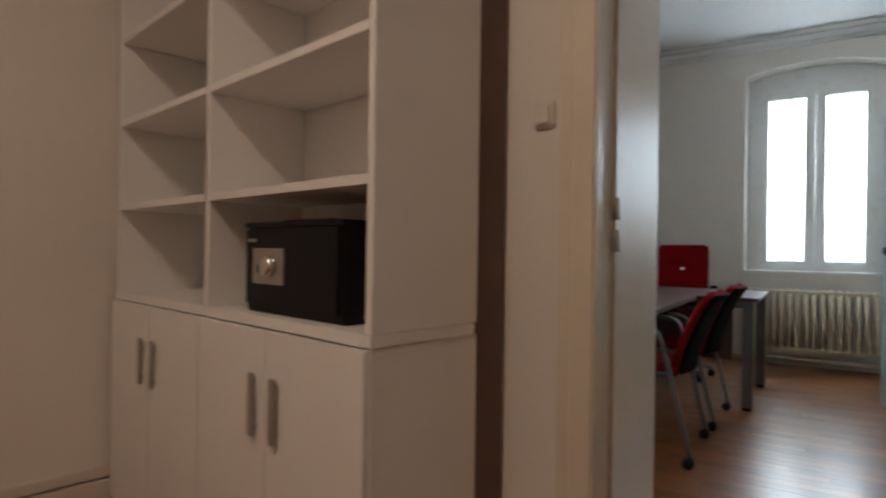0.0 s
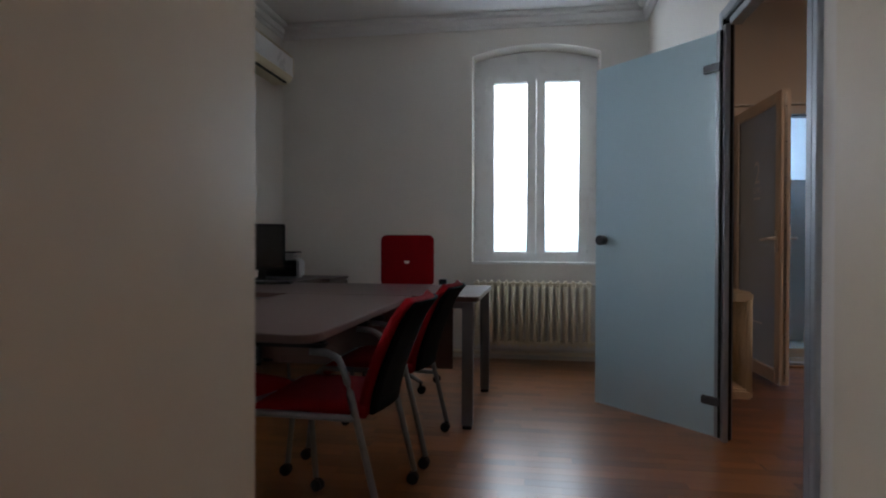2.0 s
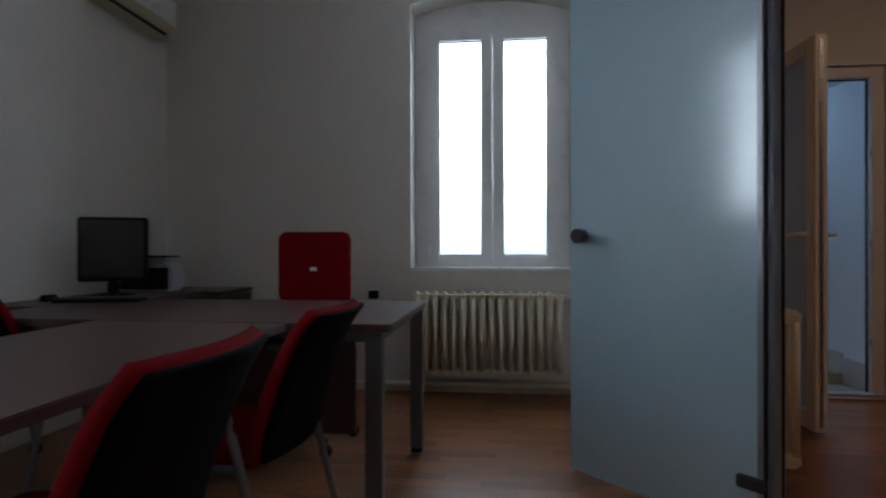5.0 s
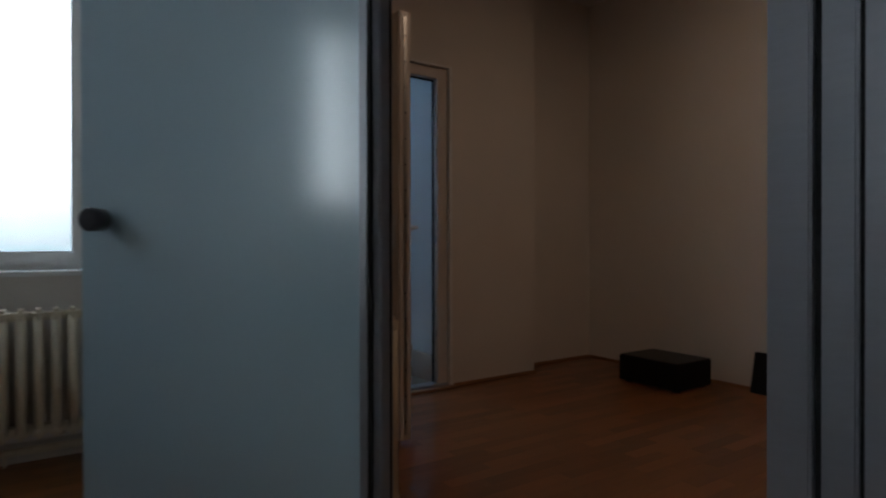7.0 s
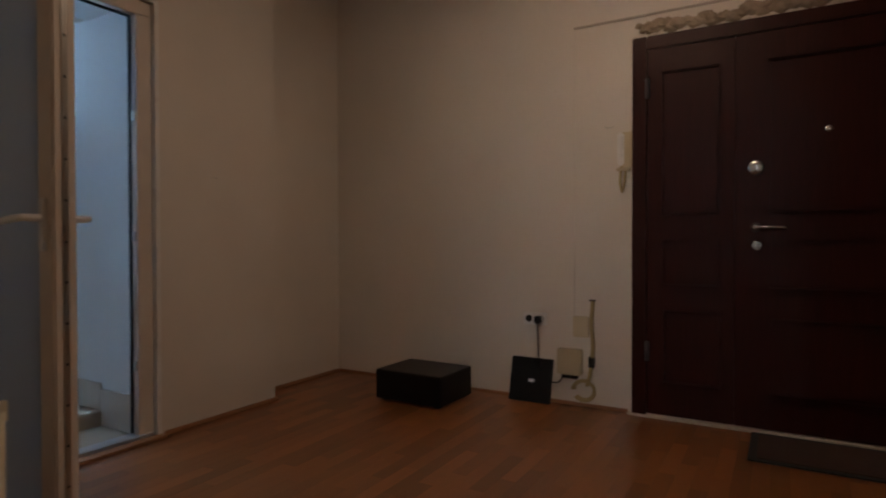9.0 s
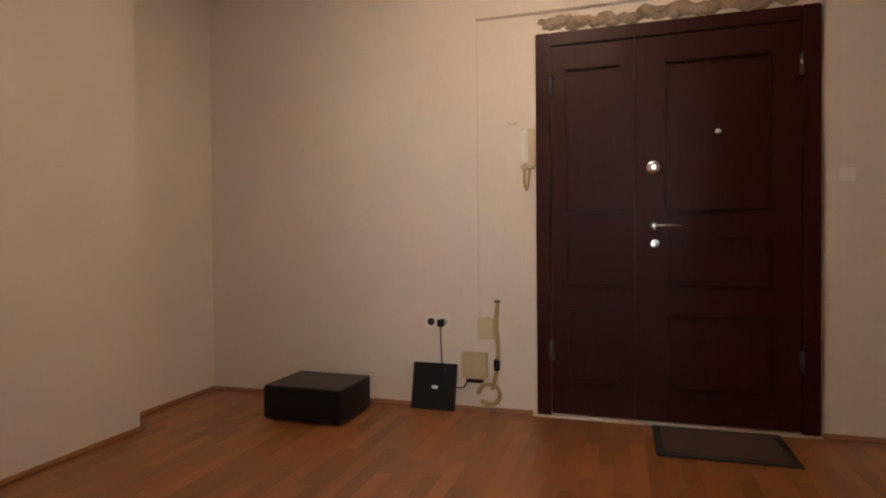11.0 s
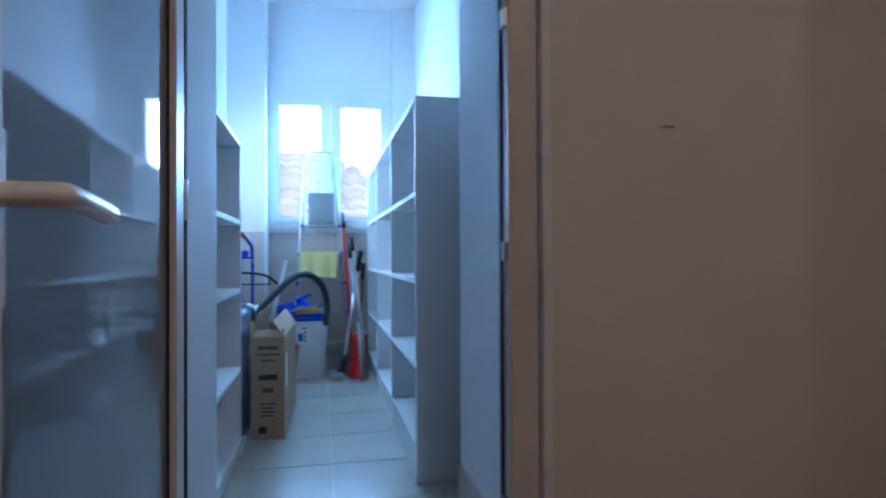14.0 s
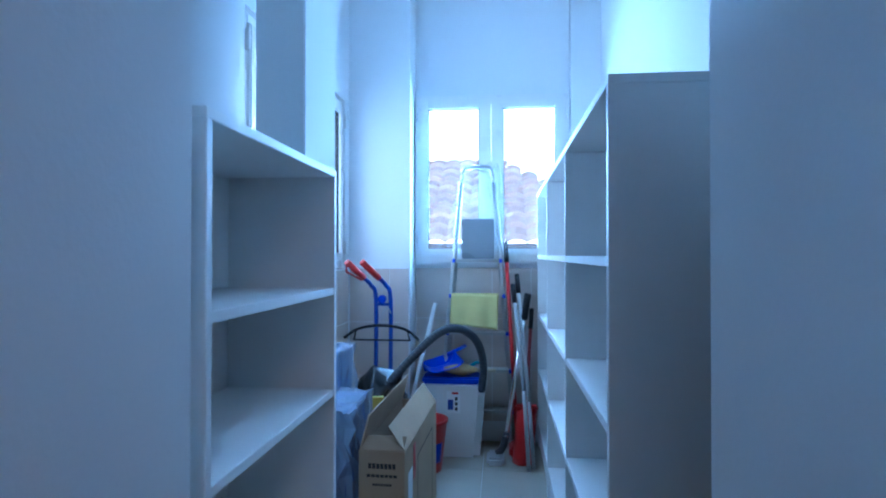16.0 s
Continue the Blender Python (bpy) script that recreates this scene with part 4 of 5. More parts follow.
structure("trim_cable_duct", WALL, (-1.8985, 0.8, 2.44, -1.885, 3.08, 2.462), bevel=0.002, label="painted cable duct on the office wall")


def wall_socket(m, label, n=1):
    s = thing("wall_socket", label, "socket", m)
    slab("plate", PVC, s, (-0.04 * n, -0.012, -0.04, 0.04 * n, 0, 0.04), bevel=0.006)
    for k in range(n):
        bm = bmesh.new()
        lathe(bm, [(0.022, 0), (0.022, 0.0025), (0.018, 0.0022)], (-0.04 * (n - 1) + 0.08 * k, -0.0115, 0), 18, pose(0, 0, 0, 90))
        part("outlet", bm, GREYP if k else RUBBER, s)
    return s


wall_socket(pose(-1.899, 1.90, 0.66, 0, 0, 90), "white wall socket in the office")
ws = wall_socket(pose(-0.35, 4.349, 0.675), "dark double wall socket by the window", 1)
slab("plug", BLACK, ws, (-0.035, -0.05, -0.03, 0.035, -0.0145, 0.03), bevel=0.006)

# ---------- hall things ----------
am = thing("amplifier", "black flat electronic unit lying on the parquet", "electronic unit", pose(4.57, 3.85, 0, 0, 0, -91))
slab("casing", BLACK, am, (0.0, -0.38, 0.015, 0.475, 0.0, 0.192), bevel=0.004)
slab("lid", mat("black_painted_steel", (0.02, 0.02, 0.022), 0.4, metal=0.3), am, (0.003, -0.377, 0.1925, 0.472, -0.003, 0.196), bevel=0.0015)
slab("front_panel", BLACK, am, (0.003, -0.386, 0.018, 0.472, -0.3805, 0.19), bevel=0.002)
for x in (0.05, 0.43):
    for y in (-0.33, -0.05):
        slab("foot", RUBBER, am, (x - 0.02, y - 0.02, 0, x + 0.02, y + 0.02, 0.0145))
bg = thing("laptop_panel", "black square panel with a small label against the wall", "panel", pose(4.60, 3.14, 0, 0, 0, -90))
bg.matrix_basis = pose(4.615, 3.14, 0, 0, 14, 0)
slab("panel", BLACK, bg, (0.0, -0.27, 0.003, 0.022, 0.0, 0.275), bevel=0.004)
slab("label", LABELW, bg, (-0.0015, -0.16, 0.125, -0.0003, -0.125, 0.143))
bm = bmesh.new()
tube(bm, curve_pts([(4.675, 2.97, 0.50), (4.672, 2.965, 0.40), (4.676, 2.962, 0.32), (4.664, 2.955, 0.24)]), 0.0035, 6)
cb = thing("power_cable", "thin dark cable hanging from the wall socket", "cable", pose(0, 0, 0))
part("cord", bm, BLACK, cb)
slab("plug", BLACK, cb, (4.655, 2.945, 0.485, 4.688, 2.985, 0.53), bevel=0.006)
slab("connector", BLACK, cb, (4.65, 2.935, 0.215, 4.678, 2.972, 0.27), bevel=0.005)
wall_socket(pose(4.699, 2.99, 0.512, 0, 0, -90), "white double wall socket in the hall", 2)
jx = thing("junction_box", "yellowed telephone junction box with wires below", "junction box", pose(4.699, 2.76, 0.265, 0, 0, -90))
slab("box", BEIGE, jx, (-0.075, -0.05, -0.075, 0.075, 0, 0.08), bevel=0.006)
slab("connector_strip", BLACK, jx, (-0.05, -0.035, -0.10, 0.05, -0.005, -0.0755), bevel=0.004)
bar("cord", BLACK, jx, curve_pts([(-0.04, -0.03, -0.09), (-0.07, -0.04, -0.13), (-0.13, -0.04, -0.13)]), 0.004, 6)
jy = thing("junction_box", "square cream cover plate on the wall", "junction box", pose(4.699, 2.693, 0.485, 0, 0, -90))
slab("plate", CREAMP, jy, (-0.048, -0.03, -0.065, 0.048, 0, 0.06), bevel=0.006)
cl = thing("cable_bundle", "yellowed telephone cable coiled near the floor", "cable", pose(4.69, 2.625, 0))
bm = bmesh.new()
tube(bm, curve_pts([(0, 0, 0.64), (-0.01, 0.005, 0.5), (-0.012, -0.005, 0.36), (-0.012, 0.01, 0.22), (-0.015, 0.03, 0.13)]), 0.012, 8)
for k in range(3):
    tube(bm, [(-0.02 - 0.006 * k, 0.045 + (0.055 + 0.008 * k) * math.cos(a * 0.35), 0.105 + (0.05 + 0.008 * k) * math.sin(a * 0.35)) for a in range(17)], 0.005, 6)
part("cord", bm, CABLE_Y, cl)
slab("tape", BLACK, cl, (-0.028, -0.014, 0.24, 0.004, 0.02, 0.31), bevel=0.006)
slab("clip", BLACK, cl, (-0.016, -0.018, 0.64, 0.005, 0.018, 0.648), bevel=0.002)
ph = thing("intercom", "cream door intercom handset on the wall", "intercom", pose(4.699, 2.435, 1.40, 0, 0, -90))
slab("body", CREAMP, ph, (-0.03, -0.03, 0.02, 0.04, 0, 0.225), bevel=0.008)
slab("handset", PVC, ph, (-0.04, -0.055, 0.03, 0.0, -0.0305, 0.22), bevel=0.01)
bm = bmesh.new()
tube(bm, curve_pts([(-0.02, -0.03, 0.03), (-0.025, -0.04, -0.06), (-0.012, -0.04, -0.12), (0.0, -0.03, -0.05), (0.005, -0.03, 0.02)]), 0.007, 8)
part("cord", bm, CABLE_Y, ph)
slab("cradle", BEIGE, ph, (-0.045, -0.05, 0.0, 0.03, -0.002, 0.019), bevel=0.005)
hk = thing("wall_hook", "small dark hook mark on the wall", "hook", pose(4.698, 2.53, 1.665, 0, 0, -90))
bar("hook", STEEL, hk, curve_pts([(-0.025, -0.004, 0.006), (-0.012, -0.01, -0.004), (0.012, -0.01, -0.004), (0.025, -0.004, 0.004)]), 0.003, 6)
nl = thing("nail", "bent nail in the chimney wall", "nail", pose(3.415, 4.399, 1.353))
bar("shank", STEEL, nl, [(-0.02, -0.006, 0), (0.02, -0.004, 0.002), (0.022, 0.0, 0.002)], 0.0015, 6)
dm = thing("doormat", "dark brown rubber doormat before the entrance door", "doormat", pose(4.435, 1.485, 0.0))
slab("border", RUBBER, dm, (-0.22, -0.30, 0.001, 0.22, -0.265, 0.008), (-0.22, 0.265, 0.001, 0.22, 0.30, 0.008), (-0.22, -0.265, 0.001, -0.185, 0.265, 0.008), (0.185, -0.265, 0.001, 0.22, 0.265, 0.008), bevel=0.002)
slab("carpet", MAT_, dm, (-0.185, -0.265, 0.001, 0.185, 0.265, 0.010), bevel=0.002)


# unseen fixtures, added to give the warm area lamps a source
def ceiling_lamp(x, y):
    c = thing("ceiling_lamp", "round white ceiling lamp out of view, assumed from the warm light", "lamp", pose(x, y, H - 0.10))
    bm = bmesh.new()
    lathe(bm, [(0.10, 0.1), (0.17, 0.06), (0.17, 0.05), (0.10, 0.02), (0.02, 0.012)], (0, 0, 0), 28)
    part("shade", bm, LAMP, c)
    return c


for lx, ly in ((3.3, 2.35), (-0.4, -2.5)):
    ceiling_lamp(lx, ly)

# ---------- store room ----------
Z0 = 0.085


def shelving(x0, x1, y_list, ztop, levels, label, open_to):
    """Open laminate shelving along y; open_to is +1 if its open side faces +x."""
    s = thing("shelf_unit", label, "shelf unit", pose(0, 0, 0))
    back = (x0, x0 + 0.008) if open_to > 0 else (x1 - 0.008, x1)
    fa, fb = (x0 + 0.009, x1 - 0.002) if open_to > 0 else (x0 + 0.002, x1 - 0.009)
    for i, y in enumerate(y_list):
        slab("upright", SHELF, s, (x0 if not open_to > 0 else x0 + 0.0085, y, Z0, x1 if open_to > 0 else x1 - 0.0085, y + 0.022, ztop - 0.022), bevel=0.0015)
    slab("top_board", SHELF, s, (x0, y_list[0], ztop - 0.0215, x1, y_list[-1] + 0.022, ztop), bevel=0.0015)
    slab("back_panel", SHELF, s, (back[0], y_list[0] + 0.001, Z0 + 0.01, back[1], y_list[-1] + 0.021, ztop - 0.022))
    for a, b in zip(y_list, y_list[1:]):
        for z in levels:
            slab("shelf", SHELF, s, (fa, a + 0.0225, z - 0.022, fb, b - 0.0005, z), bevel=0.0015)
        fx = (x1 - 0.03, x1 - 0.014) if open_to > 0 else (x0 + 0.014, x0 + 0.03)
        slab("kick_board", SHELF, s, (fx[0], a + 0.0225, Z0, fx[1], b - 0.0005, levels[-1] - 0.0225))
    return s


sl = shelving(1.80, 2.155, [5.08, 5.868], 1.552, [1.184, 0.868, 0.503, 0.171], "white laminate open shelf unit", 1)
slab("bracket", STEEL, sl, (1.812, 5.11, 1.40, 1.816, 5.15, 1.46), bevel=0.001, label="small galvanised bracket")
sr = shelving(2.90, 3.285, [5.36, 6.19, 7.01, 7.775], 1.672, [1.283, 0.92, 0.57, 0.235], "long white laminate open shelf unit", -1)
slab("sticker", mat("tan_tape", (0.5, 0.36, 0.2), 0.6), sr, (3.20, 6.1885, 1.585, 3.225, 6.1898, 1.595))
slab("cable_scrap", RUBBER, sr, (3.05, 5.5, 1.6725, 3.12, 5.6, 1.684), bevel=0.004)

ld = thing("step_ladder", "aluminium step ladder against the window", "ladder", pose(2.525, 7.72, Z0))


def rail_x(z, s):
    return s * (0.108 + (1.60 - z) * 0.088)


def rail_y(z):
    return 0.02 - (1.75 - z) * 0.015


for s in (-1, 1):
    bm = bmesh.new()
    tube(bm, [(rail_x(z, s), rail_y(z), z) for z in (0.0, 0.6, 1.2, 1.66)], 0.016, 8)
    part("rail", bm, STEEL, ld)
    bar("rear_leg", STEEL, ld, [(rail_x(1.1, s) * 0.9, 0.045, 1.15), (rail_x(0.2, s) * 1.0, 0.10, 0.0)], 0.011, 8)
bar("top_bow", STEEL, ld, curve_pts([(rail_x(1.66, -1), rail_y(1.66), 1.66), (-0.085, 0.02, 1.735), (-0.05, 0.022, 1.752), (0.05, 0.022, 1.752), (0.085, 0.02, 1.735), (rail_x(1.66, 1), rail_y(1.66), 1.66)], 5), 0.013, 10)
for z in (0.25, 0.497, 0.726, 0.956, 1.175):
    w = rail_x(z, 1) - 0.012
    y = rail_y(z)
    st = slab("step", STEEL, ld, (-w, y - 0.045, z - 0.018, w, y + 0.04, z), bevel=0.003)
    for x in (-w - 0.022, w + 0.001):
        slab("end_cap", BLUEP, st, (x, y - 0.05, z - 0.022, x + 0.021, y - 0.018, z + 0.003), bevel=0.003)
gb = thing("wrapped_board", "grey board in crumpled clear film on the ladder", "board", pose(2.525, 7.70, Z0 + 1.177))
slab("board", mat("slate_grey_board", (0.16, 0.18, 0.20), 0.5), gb, (-0.095, -0.008, 0, 0.105, 0.012, 0.25), bevel=0.003)
bm = bmesh.new()


def crumple(u, v):
    a = u * math.tau
    r = 1 + 0.22 * noise.noise(Vector((3 * math.cos(a), 3 * math.sin(a), 5 * v)))
    w = 0.10 + 0.075 * math.sin(math.pi * min(1, 0.25 + v * 0.8))
    return Vector((0.02 + w * r * math.cos(a), 0.0 + 0.035 * r * math.sin(a), 0.02 + 0.56 * v + 0.02 * math.sin(5 * a)))


sheet(bm, crumple, 40, 24)
part("film_wrap", bm, FILM, gb, "crumpled clear plastic film")
yc = thing("cleaning_cloth", "pale yellow cloth hanging over a ladder step", "cloth", pose(2.52, 7.672, Z0 + 0.957))
bm = bmesh.new()
sheet(bm, lambda u, v: Vector((-0.15 + 0.29 * u - 0.01 * v, -0.012 + (0.06 * (0.25 - v) / 0.25 if v < 0.25 else -0.014 - 0.012 * math.sin(u * 14) * (v - 0.25)),
                               0.004 if v < 0.25 else 0.004 - (v - 0.25) * (0.24 + 0.05 * u))), 24, 16, 0.003)
part("cloth", bm, YCLOTH, yc)

ht = thing("hand_truck", "blue folding hand truck with red handles", "hand truck", pose(2.0, 7.30, Z0))
for s in (-0.04, 0.045):
    bar("upright", BLUEM, ht, curve_pts([(s, 0.06, 0.08), (s, 0.06, 0.55), (s, 0.055, 0.95), (s - 0.02, 0.02, 1.03), (s - 0.055, -0.03, 1.08)], 6), 0.0125, 10)
    bar("handle", REDP, ht, [(s - 0.05, -0.022, 1.072), (s - 0.13, -0.10, 1.165)], 0.018, 10, label="red rubber grip")
bar("handle_loop", REDP, ht, [(-0.17, -0.10, 1.16), (-0.175, -0.08, 1.11), (-0.10, -0.03, 1.06)], 0.006, 8)
bar("cross_bar", BLUEM, ht, [(-0.04, 0.06, 0.92), (0.045, 0.06, 0.92)], 0.009)
bm = bmesh.new()
lathe(bm, [(0.024, -0.015), (0.024, 0.015), (0.012, 0.018)], (0.0, 0.04, 0.95), 16, pose(0, 0, 0, 90))
part("clamp_knob", bm, BLUEP, ht)
for s in (-0.12, 0.12):
    bm = bmesh.new()
    lathe(bm, [(0.03, -0.018), (0.075, -0.016), (0.075, 0.016), (0.03, 0.018)], (s, 0.07, 0.076), 20, pose(0, 0, 0, 0, 90))
    part("wheel", bm, RUBBER, ht)
bar("axle", BLUEM, ht, [(-0.12, 0.07, 0.076), (0.12, 0.07, 0.076)], 0.01)
slab("toe_plate", BLUEM, ht, (-0.11, -0.16, 0.002, 0.11, 0.06, 0.008), bevel=0.002)
ho = thing("coat_hanger", "black plastic coat hanger hung on the hand truck", "hanger", pose(2.02, 7.23, Z0 + 0.78))
bar("shoulder", BLACK, ho, curve_pts([(-0.21, 0, -0.035), (-0.13, 0, 0.015), (0, 0, 0.035), (0.13, 0, 0.015), (0.21, 0, -0.045)]), 0.008, 8)
bar("trouser_bar", BLACK, ho, [(-0.16, 0, -0.045), (0.16, 0, -0.045)], 0.005, 8)
bar("hook", STEEL, ho, curve_pts([(0, 0, 0.03), (0, 0, 0.09), (0.03, 0.01, 0.13), (0.05, 0.01, 0.10)]), 0.0035, 6)
for s in (-0.155, 0.155):
    bar("bar_arm", BLACK, ho, [(s, 0, -0.045), (s * 0.93, 0, 0.005)], 0.005, 6)
mp_ = thing("metal_profile", "white perforated metal strip leaning on the tiles", "metal strip", pose(0, 0, 0))
bm = bmesh.new()
box(bm, -0.014, -0.006, 0, 0.014, 0.006, 0.98, 0.002, look((2.07, 7.42, Z0), (2.26, 7.78, 1.0)) @ pose(0, 0, 0, 180))
part("strip", bm, BINP, mp_)

vh = thing("vacuum_cleaner", "vacuum cleaner hose with a grey floor nozzle", "vacuum cleaner", pose(0, 0, 0))
hose = curve_pts([(1.96, 6.85, 0.48), (2.06, 6.95, 0.58), (2.2, 7.05, 0.74), (2.34, 7.15, 0.87), (2.44, 7.28, 0.88), (2.53, 7.4, 0.80), (2.57, 7.45, 0.66), (2.56, 7.42, 0.5)], 10)
bm = bmesh.new()
tube(bm, hose, 0.021, 12)
part("hose", bm, mat("hose_rubber", (0.03, 0.035, 0.045), 0.45, vary=0.1), vh)
bm = bmesh.new()
for i in range(1, len(hose) - 1):
    d = hose[i + 1] - hose[i - 1]
    tube(bm, [hose[i] - d.normalized() * 0.004, hose[i] + d.normalized() * 0.004], 0.0235, 12)
part("hose_ribbing", bm, mat("hose_rubber", (0.03, 0.035, 0.045), 0.45), vh)
bar("suction_tube", CHROME, vh, [(2.70, 7.46, 0.24), (2.83, 7.66, 1.02)], 0.016, 12)
bar("tube_grip", BLACK, vh, [(2.81, 7.63, 0.90), (2.835, 7.667, 1.05)], 0.021, 12)
bar("nozzle_joint", ALU_DK, vh, curve_pts([(2.705, 7.465, 0.26), (2.68, 7.48, 0.17), (2.65, 7.49, 0.135)]), 0.02, 12)
slab("nozzle", GREYP, vh, (2.59, 7.40, Z0 + 0.002, 2.69, 7.56, Z0 + 0.05), bevel=0.014)
bb = thing("rubbish_bag", "crumpled black plastic bag behind the carton", "bag", pose(2.04, 7.07, Z0))
bm = bmesh.new()
v = bmesh.ops.create_icosphere(bm, subdivisions=4, radius=0.2)["verts"]
for q in v:
    n = noise.noise(q.co * 9) * 0.05 + noise.noise(q.co * 25) * 0.018
    q.co = Vector((q.co.x * 0.85, q.co.y * 0.9, q.co.z * 1.55 + 0.31)) + q.co.normalized() * n
    q.co.z = max(q.co.z, 0.002)
for f in bm.faces:
    f.smooth = True
part("bag", bm, BAGM, bb)

ct = thing("cardboard_box", "open brown cardboard carton with printed marks", "box", pose(2.175, 6.10, Z0, 0, 0, -2))
CW, CD, CH = 0.165, 0.74, 0.515
slab("wall_panel", CARD, ct, (0, 0, 0, CW, 0.005, CH), bevel=0.001)
slab("wall_panel", CARD, ct, (0, CD - 0.005, 0, CW, CD, CH), bevel=0.001)
slab("wall_panel", CARD, ct, (0, 0.0055, 0, 0.005, CD - 0.0055, CH), bevel=0.001)
slab("wall_panel", CARD, ct, (CW - 0.005, 0.0055, 0, CW, CD - 0.0055, CH), bevel=0.001)
slab("bottom_panel", CARD, ct, (0.0055, 0.0055, 0.001, CW - 0.0055, CD - 0.0055, 0.006))
for x, a, w in ((CW - 0.003, -36, 0.10), (0.003, 14, 0.125)):
    bm = bmesh.new()
    box(bm, -0.0025, 0.01, 0, 0.0025, CD - 0.01, w, 0.0008, pose(x, 0, CH + 0.001, 0, a))
    part("flap", bm, CARD, ct, "raised lid flap")
bm = bmesh.new()
box(bm, 0.006, -0.0025, 0, CW - 0.006, 0.0025, 0.075, 0.0008, pose(0, 0.004, CH + 0.001, -66))
part("flap", bm, CARD, ct)
slab("hand_hole", INK, ct, (0.035, -0.0012, 0.30, 0.13, -0.0002, 0.328), bevel=0.0004)
for z, h, a, b in ((0.455, 0.018, 0.035, 0.135), (0.425, 0.010, 0.03, 0.14), (0.395, 0.008, 0.05, 0.12), (0.235, 0.026, 0.055, 0.11), (0.175, 0.008, 0.045, 0.12), (0.155, 0.008, 0.045, 0.11),
                   (0.135, 0.008, 0.045, 0.12), (0.115, 0.008, 0.045, 0.115)):
    slab("print_bar", INK, ct, *[(x, -0.001, z, x + (b - a) / 7 * 0.8, -0.0002, z + h) for x in [a + (b - a) / 7 * k for k in range(7)]])
slab("print_bar", INK, ct, (0.035, -0.001, 0.03, 0.075, -0.0002, 0.065))
slab("shipping_label", LABELW, ct, (CW + 0.0002, 0.06, 0.24, CW + 0.0012, 0.14, 0.42))
slab("print_mark", INK, ct, *[(CW + 0.0002, 0.25, z, CW + 0.001, 0.62, z + 0.004) for z in (0.08, 0.42)], *[(CW + 0.0002, y, 0.08, CW + 0.001, y + 0.004, 0.42) for y in (0.25, 0.616)])
slab("print_logo", REDP, ct, (CW + 0.0002, 0.16, 0.36, CW + 0.001, 0.20, 0.49))

bn = thing("storage_bin", "white plastic bin with a blue lid", "bin", pose(2.385, 7.625, Z0))


def taper(bm, w0, d0, w1, d1, z0, z1, r):
    lo = box(bm, -0.5, -0.5, z0, 0.5, 0.5, z1, 0)
    for q in lo:
        t = (q.co.z - z0) / (z1 - z0)
        q.co.x *= w0 + (w1 - w0) * t
        q.co.y *= d0 + (d1 - d0) * t
    es = [e for e in bm.edges if abs(e.verts[0].co.z - e.verts[1].co.z) > 0.01]
    bmesh.ops.bevel(bm, geom=es, offset=r, segments=4, affect='EDGES')


bm = bmesh.new()
taper(bm, 0.32, 0.16, 0.385, 0.20, 0.0, 0.41, 0.04)
part("body", bm, BINP, bn)
bm = bmesh.new()
taper(bm, 0.40, 0.215, 0.405, 0.22, 0.405, 0.43, 0.045)
part("rim", bm, BINP, bn)
slab("lid", BLUEP, bn, (-0.185, -0.09, 0.431, 0.19, 0.09, 0.475), bevel=0.012)
slab("label", LABELW, bn, (-0.035, -0.1005, 0.265, 0.045, -0.0915, 0.395), label="white paper label with a picture")
slab("label_mark", REDP, bn, (-0.005, -0.1016, 0.377, 0.035, -0.1007, 0.389))
slab("label_picture", BLUEM, bn, (-0.028, -0.1016, 0.285, 0.005, -0.1007, 0.345), bevel=0.0003)
slab("label_mark", INK, bn, (0.015, -0.1016, 0.28, 0.03, -0.1007, 0.30), (0.015, -0.1016, 0.31, 0.03, -0.1007, 0.33), (0.015, -0.1016, 0.34, 0.03, -0.1007, 0.36))
dp = thing("dustpan", "blue plastic dustpan lying on the bin", "dustpan", pose(2.33, 7.60, Z0 + 0.505, -12, -14, 20))
bm = bmesh.new()
sheet(bm, lambda u, v: Vector((-0.11 + 0.22 * u, -0.10 + 0.20 * v, 0.05 * (2 * u - 1) ** 4 * (0.4 + v) + 0.03 * v * v)), 14, 10, 0.004)
part("pan", bm, BLUEP, dp)
slab("back_wall", BLUEP, dp, (-0.105, 0.095, 0.02, 0.105, 0.101, 0.085), bevel=0.002)
bar("handle", BLUEP, dp, [(0.06, 0.08, 0.08), (0.20, 0.13, 0.10)], 0.013, 10)
br = thing("hand_brush", "straw hand brush lying on the bin", "brush", pose(2.43, 7.575, Z0 + 0.478))
bm = bmesh.new()
lathe(bm, [(0.014, -0.12), (0.03, -0.06), (0.036, 0.0), (0.02, 0.06), (0.012, 0.08)], (0.02, 0, 0.036), 16, pose(0, 0, 0, 0, 90))
part("bristles", bm, BRISTLE, br)
bar("handle", CREAMP, br, [(0.10, 0, 0.035), (0.21, 0.01, 0.032)], 0.011, 10)
tb = thing("scrub_brush", "teal plastic brush lying on the bin", "brush", pose(2.44, 7.62, Z0 + 0.478, 0, 0, 25))
slab("head", TEAL, tb, (-0.045, -0.02, 0.0, 0.035, 0.02, 0.05), bevel=0.01)
bar("grip", TEAL, tb, curve_pts([(0.03, 0, 0.03), (0.08, 0, 0.06), (0.12, 0, 0.065)]), 0.012, 8)
bk = thing("bucket", "red plastic bucket with a blue sticker", "bucket", pose(2.24, 7.33, Z0))
bm = bmesh.new()
lathe(bm, [(0.095, 0), (0.10, 0.004), (0.13, 0.27), (0.138, 0.272), (0.138, 0.285), (0.126, 0.285), (0.096, 0.012), (0.02, 0.01)], (0, 0, 0), 32)
part("body", bm, REDP, bk)
slab("mop_wringer", BLACK, bk, (-0.07, -0.07, 0.20, 0.06, 0.06, 0.30), bevel=0.03)
